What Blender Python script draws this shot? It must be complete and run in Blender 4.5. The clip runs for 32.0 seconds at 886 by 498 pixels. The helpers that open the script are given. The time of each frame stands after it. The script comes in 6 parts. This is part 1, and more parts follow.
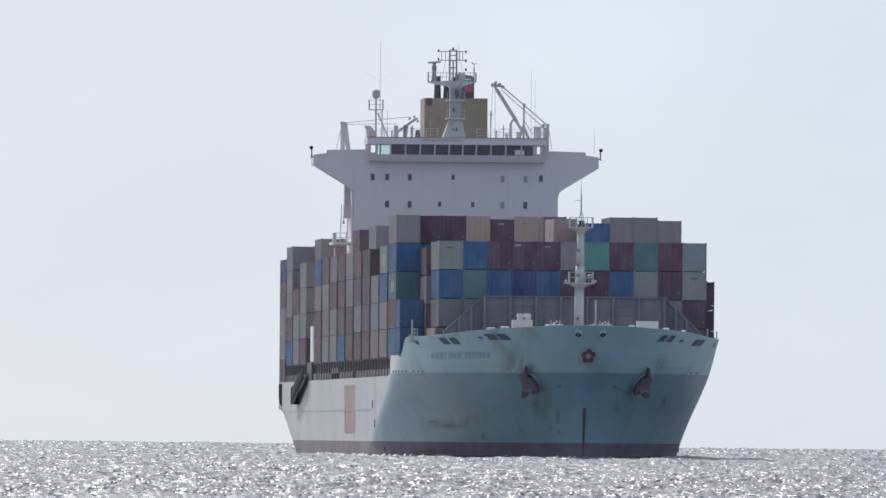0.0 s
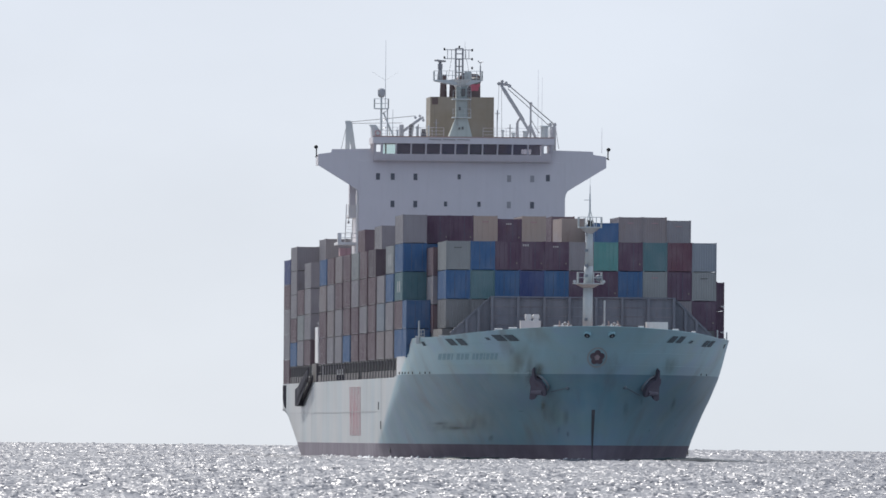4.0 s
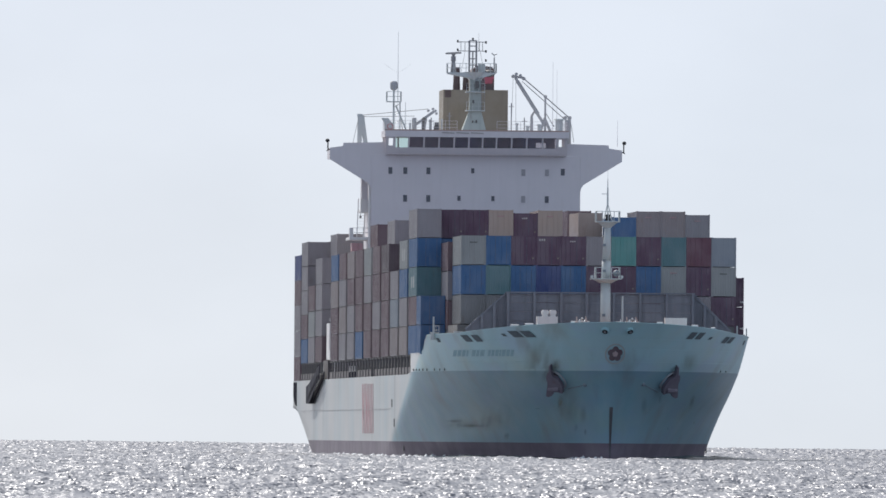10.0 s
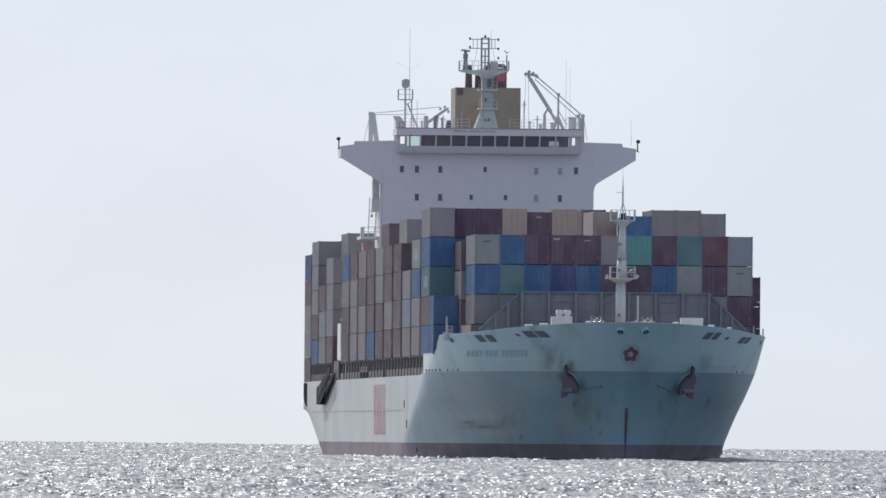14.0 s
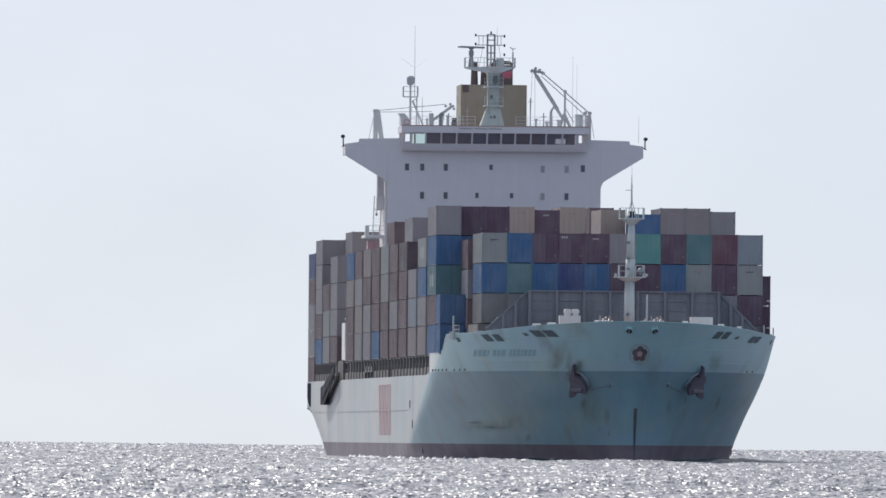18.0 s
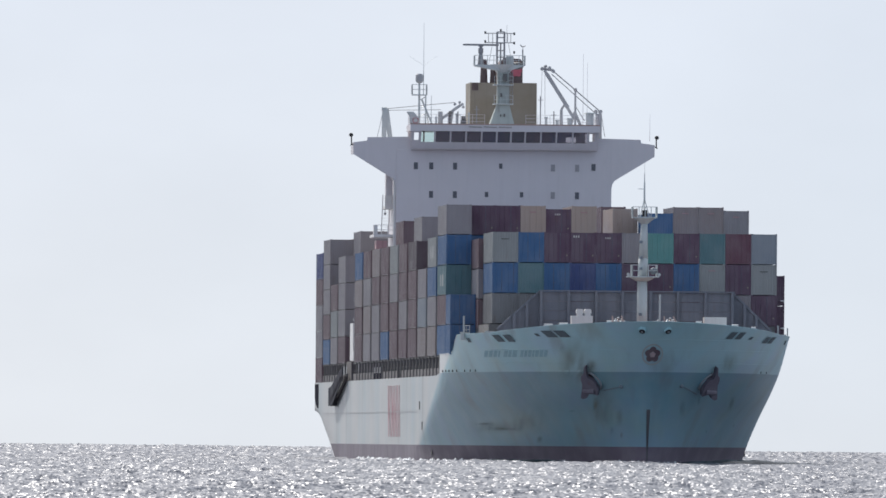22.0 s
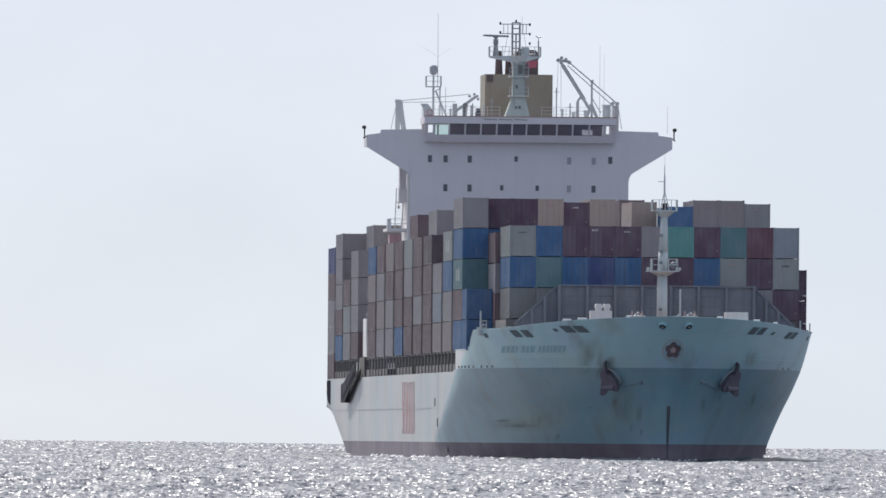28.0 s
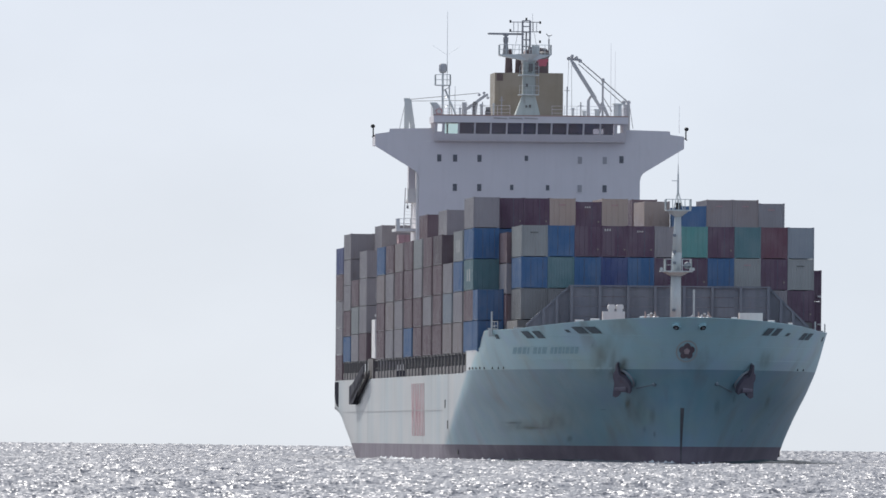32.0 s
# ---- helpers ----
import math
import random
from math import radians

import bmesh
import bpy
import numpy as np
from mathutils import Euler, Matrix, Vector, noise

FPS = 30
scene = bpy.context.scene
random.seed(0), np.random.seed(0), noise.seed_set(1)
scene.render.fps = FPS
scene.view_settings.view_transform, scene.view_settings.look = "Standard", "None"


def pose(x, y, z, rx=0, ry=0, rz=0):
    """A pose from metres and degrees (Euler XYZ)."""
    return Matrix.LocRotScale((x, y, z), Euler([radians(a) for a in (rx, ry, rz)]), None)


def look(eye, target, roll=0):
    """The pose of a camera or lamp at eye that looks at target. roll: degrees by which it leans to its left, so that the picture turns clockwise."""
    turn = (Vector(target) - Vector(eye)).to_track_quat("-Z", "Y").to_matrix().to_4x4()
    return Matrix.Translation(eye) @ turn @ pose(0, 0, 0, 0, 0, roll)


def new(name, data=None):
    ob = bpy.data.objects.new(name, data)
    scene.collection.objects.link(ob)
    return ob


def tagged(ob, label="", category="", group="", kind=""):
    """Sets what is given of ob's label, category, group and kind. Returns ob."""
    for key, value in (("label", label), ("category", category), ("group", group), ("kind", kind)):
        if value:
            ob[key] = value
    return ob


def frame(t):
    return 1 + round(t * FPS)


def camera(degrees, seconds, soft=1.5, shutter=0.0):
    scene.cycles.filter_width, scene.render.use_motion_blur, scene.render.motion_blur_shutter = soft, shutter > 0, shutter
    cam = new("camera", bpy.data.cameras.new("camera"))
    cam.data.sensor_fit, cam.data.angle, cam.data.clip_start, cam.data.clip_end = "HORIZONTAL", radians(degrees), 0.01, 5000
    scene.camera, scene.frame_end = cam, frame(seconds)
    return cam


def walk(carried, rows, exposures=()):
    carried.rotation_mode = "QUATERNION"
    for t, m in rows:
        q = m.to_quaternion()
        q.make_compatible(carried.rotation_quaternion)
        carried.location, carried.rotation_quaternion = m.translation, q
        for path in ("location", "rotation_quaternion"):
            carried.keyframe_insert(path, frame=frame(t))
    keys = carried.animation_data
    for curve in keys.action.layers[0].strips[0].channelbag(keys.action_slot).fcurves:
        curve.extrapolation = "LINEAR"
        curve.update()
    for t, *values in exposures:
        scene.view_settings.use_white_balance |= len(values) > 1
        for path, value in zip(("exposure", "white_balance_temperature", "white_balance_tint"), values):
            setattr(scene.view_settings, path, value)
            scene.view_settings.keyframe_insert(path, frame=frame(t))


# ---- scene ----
cam = camera(3.697, 32.0, soft=1.6)

EYE = Vector((0.0, 0.0, 1.884))


def aim(left, up, roll=0.623):
    """The camera's pose: degrees to the left of the y axis and above the level."""
    a, b = radians(left), radians(up)
    way = Vector((-math.sin(a) * math.cos(b), math.cos(a) * math.cos(b), math.sin(b)))
    return look(EYE, EYE + 1000.0 * way, roll)


# the camera stands on the shore; only its small shake is keyed: seconds, pan to the left, tilt
walk(cam, [(t, aim(left, up)) for t, left, up in (
    (0, 0.0191, 0.7938), (0.5, 0.0186, 0.7899), (1, 0.0207, 0.7945), (1.5, 0.0176, 0.8029), (2, 0.0122, 0.8163), (2.5, 0.0166, 0.8079),
    (3, 0.0187, 0.8034), (3.5, 0.0135, 0.8038), (5.5, -0.0029, 0.7948), (6, 0.0017, 0.8096), (6.5, -0.0090, 0.8055), (7, -0.0084, 0.7963),
    (7.5, -0.0125, 0.7907), (8, -0.0033, 0.7910), (8.5, -0.0002, 0.7928), (9, -0.0028, 0.7899), (9.5, 0.0003, 0.7938), (10, 0.0052, 0.7930),
    (10.5, 0.0120, 0.8050), (11, 0.0147, 0.8012), (11.5, 0.0129, 0.8007), (12, 0.0169, 0.7983), (12.5, 0.0144, 0.7951), (13, 0.0099, 0.7976),
    (13.5, 0.0105, 0.7974), (14, 0.0171, 0.7978), (14.5, 0.0176, 0.8000), (16.5, 0.0076, 0.7990), (17, 0.0030, 0.7988), (17.5, 0.0041, 0.7987),
    (18, 0.0012, 0.8000), (18.5, 0.0025, 0.8001), (19, 0.0030, 0.8014), (19.5, 0.0079, 0.8015), (20, 0.0070, 0.8173), (20.5, 0.0021, 0.8079),
    (21, 0.0028, 0.8149), (21.5, 0.0076, 0.8078), (22, 0.0004, 0.8062), (22.5, -0.0029, 0.8057), (23, 0.0012, 0.8034), (23.5, 0.0028, 0.8075),
    (24, 0.0018, 0.8055), (24.5, 0.0059, 0.8005), (25, 0.0007, 0.7930), (25.5, 0.0061, 0.7979), (27.5, 0.0043, 0.7950), (28, 0.0008, 0.7937),
    (28.5, 0.0016, 0.7980), (29, 0.0008, 0.7988), (29.5, 0.0006, 0.7987), (30, 0.0007, 0.7998), (30.5, 0.0004, 0.7976), (31, -0.0010, 0.8008),
    (31.5, -0.0001, 0.8016), (32, 0.0000, 0.8026),
)], exposures=((0, 0.2, 6350, 11), (10, 0.235, 6350, 11), (32, 0.235, 6350, 11)))

# ---- world, sun, exposure ----
SUN_LEFT, SUN_UP = 23.0, 41.0
world = bpy.data.worlds.new("sky")
scene.world = world
world.use_nodes = True
wn = world.node_tree.nodes
sky = wn.new("ShaderNodeTexSky")
sky.sky_type = "NISHITA"
sky.sun_disc = False
sky.sun_elevation = radians(SUN_UP)
sky.sun_rotation = radians(-SUN_LEFT)
sky.altitude = 0.0
sky.air_density = 0.35
sky.dust_density = 0.5
sky.ozone_density = 3.0
wn["Background"].inputs["Strength"].default_value = 0.1
haze = wn.new("ShaderNodeMix")
haze.data_type = "RGBA"
haze.inputs[0].default_value = 0.82
# the haze is brightest round the sun and dims to a bluer tone in the sky opposite to it
sa, sb = radians(SUN_LEFT), radians(SUN_UP)
sun_way = Vector((-math.sin(sa) * math.cos(sb), math.cos(sa) * math.cos(sb), math.sin(sb)))
toward = wn.new("ShaderNodeTexCoord")
facing = wn.new("ShaderNodeVectorMath")
facing.operation = "DOT_PRODUCT"
facing.inputs[1].default_value = sun_way
world.node_tree.links.new(toward.outputs["Generated"], facing.inputs[0])
half = wn.new("ShaderNodeMath")
half.operation = "MULTIPLY_ADD"
half.inputs[1].default_value, half.inputs[2].default_value = 0.5, 0.5
world.node_tree.links.new(facing.outputs["Value"], half.inputs[0])
glow = wn.new("ShaderNodeValToRGB")
stops = glow.color_ramp.elements
stops[0].position, stops[0].color = 0.0, (0.475, 0.59, 0.79, 1)
stops[1].position, stops[1].color = 1.0, (1.0, 0.98, 0.92, 1)
for place, colour in ((0.5, (0.575, 0.645, 0.75, 1)), (0.830, (0.705, 0.71, 0.715, 1)), (0.846, (0.768, 0.777, 0.784, 1)), (0.857, (0.836, 0.82, 0.807, 1)), (0.90, (0.845, 0.83, 0.818, 1))):
    stop = stops.new(place)
    stop.color = colour
tone = wn.new("ShaderNodeVectorMath")
tone.operation = "MULTIPLY"
tone.inputs[1].default_value = (7.66, 8.06, 8.46)
world.node_tree.links.new(half.outputs[0], glow.inputs[0])
# low over the sea the haze stays pale all round
level = wn.new("ShaderNodeSeparateXYZ")
world.node_tree.links.new(toward.outputs["Generated"], level.inputs[0])
low_sky = wn.new("ShaderNodeMapRange")
low_sky.inputs["From Min"].default_value, low_sky.inputs["From Max"].default_value = 0.0, 0.3
low_sky.inputs["To Min"].default_value, low_sky.inputs["To Max"].default_value = 0.9, 0.0
world.node_tree.links.new(level.outputs[2], low_sky.inputs["Value"])
away = wn.new("ShaderNodeMapRange")
away.inputs["From Min"].default_value, away.inputs["From Max"].default_value = 0.55, 0.8
away.inputs["To Min"].default_value, away.inputs["To Max"].default_value = 1.0, 0.0
world.node_tree.links.new(half.outputs[0], away.inputs["Value"])
pale = wn.new("ShaderNodeMath")
pale.operation = "MULTIPLY"
world.node_tree.links.new(low_sky.outputs[0], pale.inputs[0])
world.node_tree.links.new(away.outputs[0], pale.inputs[1])
rim = wn.new("ShaderNodeMix")
rim.data_type = "RGBA"
rim.inputs[7].default_value = (0.92, 0.97, 1.08, 1)
world.node_tree.links.new(pale.outputs[0], rim.inputs[0])
world.node_tree.links.new(glow.outputs[0], rim.inputs[6])
world.node_tree.links.new(rim.outputs[2], tone.inputs[0])
world.node_tree.links.new(tone.outputs[0], haze.inputs[7])
world.node_tree.links.new(sky.outputs[0], haze.inputs[6])
# thin high cloud, hardly brighter than the haze
wl = world.node_tree.links
sky_at = wn.new("ShaderNodeTexCoord")
spread = wn.new("ShaderNodeMapping")
spread.inputs["Scale"].default_value = (1.0, 1.0, 2.0)
veil = wn.new("ShaderNodeTexNoise")
veil.inputs["Scale"].default_value = 26.0
veil.inputs["Detail"].default_value = 5.0
lift = wn.new("ShaderNodeMapRange")
lift.inputs["From Min"].default_value, lift.inputs["From Max"].default_value = 0.3, 0.7
lift.inputs["To Min"].default_value, lift.inputs["To Max"].default_value = 0.965, 1.05
bright = wn.new("ShaderNodeVectorMath")
bright.operation = "SCALE"
wl.new(sky_at.outputs["Generated"], spread.inputs["Vector"])
wl.new(spread.outputs[0], veil.inputs["Vector"])
wl.new(veil.outputs[0], lift.inputs["Value"])
wl.new(haze.outputs[2], bright.inputs[0])
wl.new(lift.outputs[0], bright.inputs["Scale"])
wl.new(bright.outputs[0], wn["Background"].inputs["Color"])

sun_data = bpy.data.lights.new("sun", "SUN")
sun_data.energy = 3.8
sun_data.angle = radians(0.53)
sun_data.color = (1.0, 0.955, 0.895)
sun = new("sun", sun_data)
sun.matrix_world = look(sun_way * 3000.0, (0, 0, 0))


# ---- materials ----
def nodes_of(name):
    m = bpy.data.materials.new(name)
    m.use_nodes = True
    t = m.node_tree
    return m, t.nodes, t.links, t.nodes["Principled BSDF"]


def mixed(n, l, fac, a, b):
    mx = n.new("ShaderNodeMix")
    mx.data_type = "RGBA"
    l.new(fac, mx.inputs[0])
    for i, c in ((6, a), (7, b)):
        if isinstance(c, tuple):
            mx.inputs[i].default_value = (*c, 1)
        else:
            l.new(c, mx.inputs[i])
    return mx.outputs[2]


def noise_of(n, l, coord, scale, detail=4.0, stretch=(1, 1, 1), lo=0.4, hi=0.65):
    mp = n.new("ShaderNodeMapping")
    mp.inputs["Scale"].default_value = stretch
    l.new(coord, mp.inputs["Vector"])
    nz = n.new("ShaderNodeTexNoise")
    nz.inputs["Scale"].default_value = scale
    nz.inputs["Detail"].default_value = detail
    l.new(mp.outputs[0], nz.inputs["Vector"])
    rp = n.new("ShaderNodeMapRange")
    rp.inputs["From Min"].default_value = lo
    rp.inputs["From Max"].default_value = hi
    l.new(nz.outputs[0], rp.inputs["Value"])
    return rp.outputs[0]


def scaled(n, l, socket, k):
    m = n.new("ShaderNodeMath")
    m.operation = "MULTIPLY"
    m.inputs[1].default_value = k
    l.new(socket, m.inputs[0])
    return m.outputs[0]


def paint(name, col, rough=0.45, dirt=0.35, rust=0.15, metal=0.0, vary=0.0, streak=(2.2, 0.5, 0.14), relief=0.35, sunlit=None, flat=(90.5, 94.5)):
    """Weathered ship's paint: patches of fading, grime running down, spots of rust, fine relief."""
    m, n, l, bsdf = nodes_of(name)
    tc = n.new("ShaderNodeTexCoord")
    co = tc.outputs["Object"]
    if vary:
        oi = n.new("ShaderNodeObjectInfo")
        sh = n.new("ShaderNodeVectorMath")
        sh.operation = "MULTIPLY_ADD"
        sh.inputs[1].default_value = (1, 1, 1)
        cmb = n.new("ShaderNodeCombineXYZ")
        for i, k in enumerate((37.0, 61.0, 23.0)):
            l.new(scaled(n, l, oi.outputs["Random"], k), cmb.inputs[i])
        l.new(co, sh.inputs[0])
        l.new(cmb.outputs[0], sh.inputs[2])
        wide = sh.outputs[0]
    else:
        wide = co
    pale = tuple(min(1, c * 0.75 + 0.12) for c in col)
    grim = tuple(c * 0.55 + 0.02 for c in col)
    c1 = mixed(n, l, scaled(n, l, noise_of(n, l, wide, 0.35, 5), 0.5), col, pale)
    c2 = mixed(n, l, scaled(n, l, noise_of(n, l, wide, 1.0, 6, streak, 0.48, 0.72), dirt), c1, grim)
    c3 = mixed(n, l, scaled(n, l, noise_of(n, l, wide, 1.3, 7, (1, 1, 0.35), 0.62, 0.7), rust), c2, (0.16, 0.065, 0.03))
    if sunlit:
        # the flat side's sunlit tone is painted in as pale grey, broken by runs
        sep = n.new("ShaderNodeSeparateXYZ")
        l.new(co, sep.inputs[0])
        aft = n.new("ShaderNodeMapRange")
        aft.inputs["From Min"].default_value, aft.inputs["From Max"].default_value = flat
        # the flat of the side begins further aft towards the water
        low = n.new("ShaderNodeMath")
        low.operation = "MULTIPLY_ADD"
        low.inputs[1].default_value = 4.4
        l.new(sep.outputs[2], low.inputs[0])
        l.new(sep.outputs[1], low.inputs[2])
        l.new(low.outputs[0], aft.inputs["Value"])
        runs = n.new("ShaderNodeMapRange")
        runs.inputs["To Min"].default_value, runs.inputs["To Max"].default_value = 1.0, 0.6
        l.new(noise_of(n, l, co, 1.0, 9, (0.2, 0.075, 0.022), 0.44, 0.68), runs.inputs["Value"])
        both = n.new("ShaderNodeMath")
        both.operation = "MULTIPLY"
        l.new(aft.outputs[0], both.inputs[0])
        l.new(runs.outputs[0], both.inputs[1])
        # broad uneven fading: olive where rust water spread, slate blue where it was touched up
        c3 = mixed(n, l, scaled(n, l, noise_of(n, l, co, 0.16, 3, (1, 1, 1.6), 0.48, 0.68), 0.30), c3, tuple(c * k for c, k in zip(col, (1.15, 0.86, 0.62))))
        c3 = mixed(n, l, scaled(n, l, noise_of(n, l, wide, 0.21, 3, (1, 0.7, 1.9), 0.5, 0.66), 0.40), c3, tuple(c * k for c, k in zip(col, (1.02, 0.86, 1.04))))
        c3 = mixed(n, l, both.outputs[0], c3, sunlit)
        # soot and rust water run down from the deck edge in uneven lines
        c3 = mixed(n, l, scaled(n, l, noise_of(n, l, co, 1.0, 9, (0.3, 0.19, 0.03), 0.56, 0.74), 0.5), c3, (0.17, 0.155, 0.15))
    l.new(c3, bsdf.inputs["Base Color"])
    bsdf.inputs["Metallic"].default_value = metal
    rr = n.new("ShaderNodeMapRange")
    rr.inputs["To Min"].default_value = rough - (0.08 if relief else 0.02)
    rr.inputs["To Max"].default_value = rough + (0.15 if relief else 0.05)
    l.new(noise_of(n, l, wide, 2.5, 4) if relief else noise_of(n, l, wide, 1.0, 3, (0.12, 0.05, 0.12)), rr.inputs["Value"])
    l.new(rr.outputs[0], bsdf.inputs["Roughness"])
    bp = n.new("ShaderNodeBump")
    bp.inputs["Strength"].default_value = relief
    bp.inputs["Distance"].default_value = 0.03
    l.new(noise_of(n, l, co, 0.6, 3, lo=0.2, hi=0.8), bp.inputs["Height"])
    l.new(bp.outputs[0], bsdf.inputs["Normal"])
    return m


def plain(name, col, rough=0.5, metal=0.0):
    m, n, l, bsdf = nodes_of(name)
    tc = n.new("ShaderNodeTexCoord")
    c = mixed(n, l, scaled(n, l, noise_of(n, l, tc.outputs["Object"], 3.0), 0.5), col, tuple(c * 0.7 for c in col))
    l.new(c, bsdf.inputs["Base Color"])
    bsdf.inputs["Roughness"].default_value = rough
    bsdf.inputs["Metallic"].default_value = metal
    return m


HULL_LOW = paint("hull_paint_lower", (0.180, 0.334, 0.394), 0.43, 0.3, 0.03, streak=(0.4, 0.13, 0.03), relief=0.0, sunlit=(0.412, 0.42, 0.417))
HULL_UP = paint("hull_paint_upper", (0.348, 0.556, 0.60), 0.42, 0.25, 0.03, streak=(0.4, 0.13, 0.03), relief=0.0, sunlit=(0.56, 0.55, 0.54), flat=(87.5, 90.5))
SEAM = paint("weld_seam_paint", (0.37, 0.375, 0.38), 0.5, 0.3, 0.2)
BOOT = paint("boot_topping_paint", (0.125, 0.098, 0.133), 0.6, 0.4, 0.1, streak=(0.4, 0.13, 0.03), relief=0.0)
CASING_WHITE = paint("casing_paint", (0.670, 0.657, 0.648), 0.45, 0.2, 0.06)
WHITE = paint("house_paint", (0.620, 0.587, 0.606), 0.45, 0.08, 0.03)
MAST_GREY = paint("mast_paint", (0.50, 0.53, 0.53), 0.45, 0.2, 0.12)
CRANE_GREY = paint("crane_paint", (0.41, 0.41, 0.42), 0.5, 0.3, 0.2)
TEAL_GREY = paint("radar_mast_paint", (0.375, 0.415, 0.392), 0.5, 0.3, 0.2)
STEEL_GREY = paint("steel_paint", (0.182, 0.213, 0.250), 0.5, 0.4, 0.15)
GEAR_GREY = paint("gear_paint", (0.25, 0.25, 0.265), 0.5, 0.3, 0.15)
BREAK_GREY = paint("windbreak_paint", (0.165, 0.18, 0.215), 0.65, 0.4, 0.1)
SIDE_GREY = paint("walkway_paint", (0.338, 0.319, 0.308), 0.6, 0.5, 0.25)
PILLAR_GREY = paint("pillar_paint", (0.17, 0.16, 0.16), 0.7, 0.5, 0.25)
PLATE_GREY = paint("side_plate_paint", (0.095, 0.088, 0.092), 0.85, 0.5, 0.25)
DARK_GREY = paint("dark_steel_paint", (0.121, 0.120, 0.119), 0.6, 0.3, 0.3)
DECK_RED = paint("deck_paint", (0.22, 0.09, 0.06), 0.65, 0.5, 0.3)
FUNNEL_YELLOW = paint("funnel_paint", (0.228, 0.194, 0.143), 0.5, 0.3, 0.1)
FUNNEL_DARK = paint("funnel_top_paint", (0.095, 0.057, 0.056), 0.6, 0.3, 0.1)
RED = paint("red_paint", (0.42, 0.075, 0.115), 0.5, 0.2, 0.0)


def worn_red_material():
    """Red lettering paint that has flaked back to the pale side in patches."""
    m, n, l, bsdf = nodes_of("worn_red_paint")
    tc = n.new("ShaderNodeTexCoord")
    l.new(mixed(n, l, noise_of(n, l, tc.outputs["Object"], 1.0, 6, (0.2, 0.3, 0.16), 0.46, 0.74), (0.44, 0.20, 0.225), (0.41, 0.405, 0.405)), bsdf.inputs["Base Color"])
    bsdf.inputs["Roughness"].default_value = 0.47
    return m


WORN_RED = worn_red_material()
RED_FADED = paint("faded_red_paint", (0.45, 0.25, 0.26), 0.55, 0.5, 0.0)
VOID = plain("dark_opening", (0.045, 0.045, 0.055), 1.0)
VOID.node_tree.nodes["Principled BSDF"].inputs["Specular IOR Level"].default_value = 0.0
PORT_DARK = plain("shaded_opening", (0.11, 0.14, 0.155), 0.8)
BLACK = plain("black_rubber", (0.02, 0.02, 0.022), 0.6)
GLASS = plain("dark_glass", (0.075, 0.078, 0.10), 0.12)
MARK_WHITE = plain("white_lettering", (0.600, 0.575, 0.546), 0.6)
MARK_PALE = plain("pale_lettering", (0.50, 0.50, 0.48), 0.6)
MARK_DARK = plain("dark_lettering", (0.10, 0.10, 0.10), 0.6)
PLACARD = plain("placard_tan", (0.27, 0.23, 0.2), 0.6)
MARK_GREY = plain("grey_lettering", (0.28, 0.45, 0.495), 0.6)
WINCH_TAN = paint("winch_paint", (0.44, 0.33, 0.30), 0.5, 0.4, 0.3)
CHROME = plain("bare_steel", (0.6, 0.6, 0.6), 0.3, 0.9)

LOCK_STEEL = paint("galvanised_bar", (0.12, 0.135, 0.175), 0.5, 0.3, 0.2)
CONT = {
    "blue": paint("blue_container", (0.039, 0.118, 0.258), 0.42, 0.16, 0.1, vary=1),
    "navy": paint("navy_container", (0.039, 0.062, 0.188), 0.42, 0.16, 0.1, vary=1),
    "maroon": paint("maroon_container", (0.098, 0.047, 0.082), 0.42, 0.16, 0.15, vary=1),
    "red": paint("red_container", (0.132, 0.049, 0.072), 0.42, 0.16, 0.15, vary=1),
    "brown": paint("brown_container", (0.143, 0.088, 0.100), 0.42, 0.16, 0.15, vary=1),
    "grey": paint("grey_container", (0.258, 0.236, 0.246), 0.42, 0.16, 0.15, vary=1),
    "sage": paint("sage_grey_container", (0.262, 0.272, 0.266), 0.42, 0.16, 0.15, vary=1),
    "taupe": paint("taupe_container", (0.262, 0.220, 0.214), 0.42, 0.16, 0.15, vary=1),
    "cream": paint("cream_container", (0.420, 0.332, 0.280), 0.42, 0.16, 0.25, vary=1),
    "teal": paint("dark_teal_container", (0.084, 0.175, 0.194), 0.42, 0.16, 0.12, vary=1),
    "green": paint("sea_green_container", (0.098, 0.285, 0.268), 0.42, 0.16, 0.1, vary=1),
    "slate": paint("slate_grey_container", (0.180, 0.178, 0.178), 0.42, 0.25, 0.2, vary=1),
    "umber": paint("dark_brown_container", (0.095, 0.066, 0.076), 0.42, 0.16, 0.15, vary=1),
    "steel": paint("steel_blue_container", (0.224, 0.252, 0.284), 0.42, 0.16, 0.12, vary=1),
}


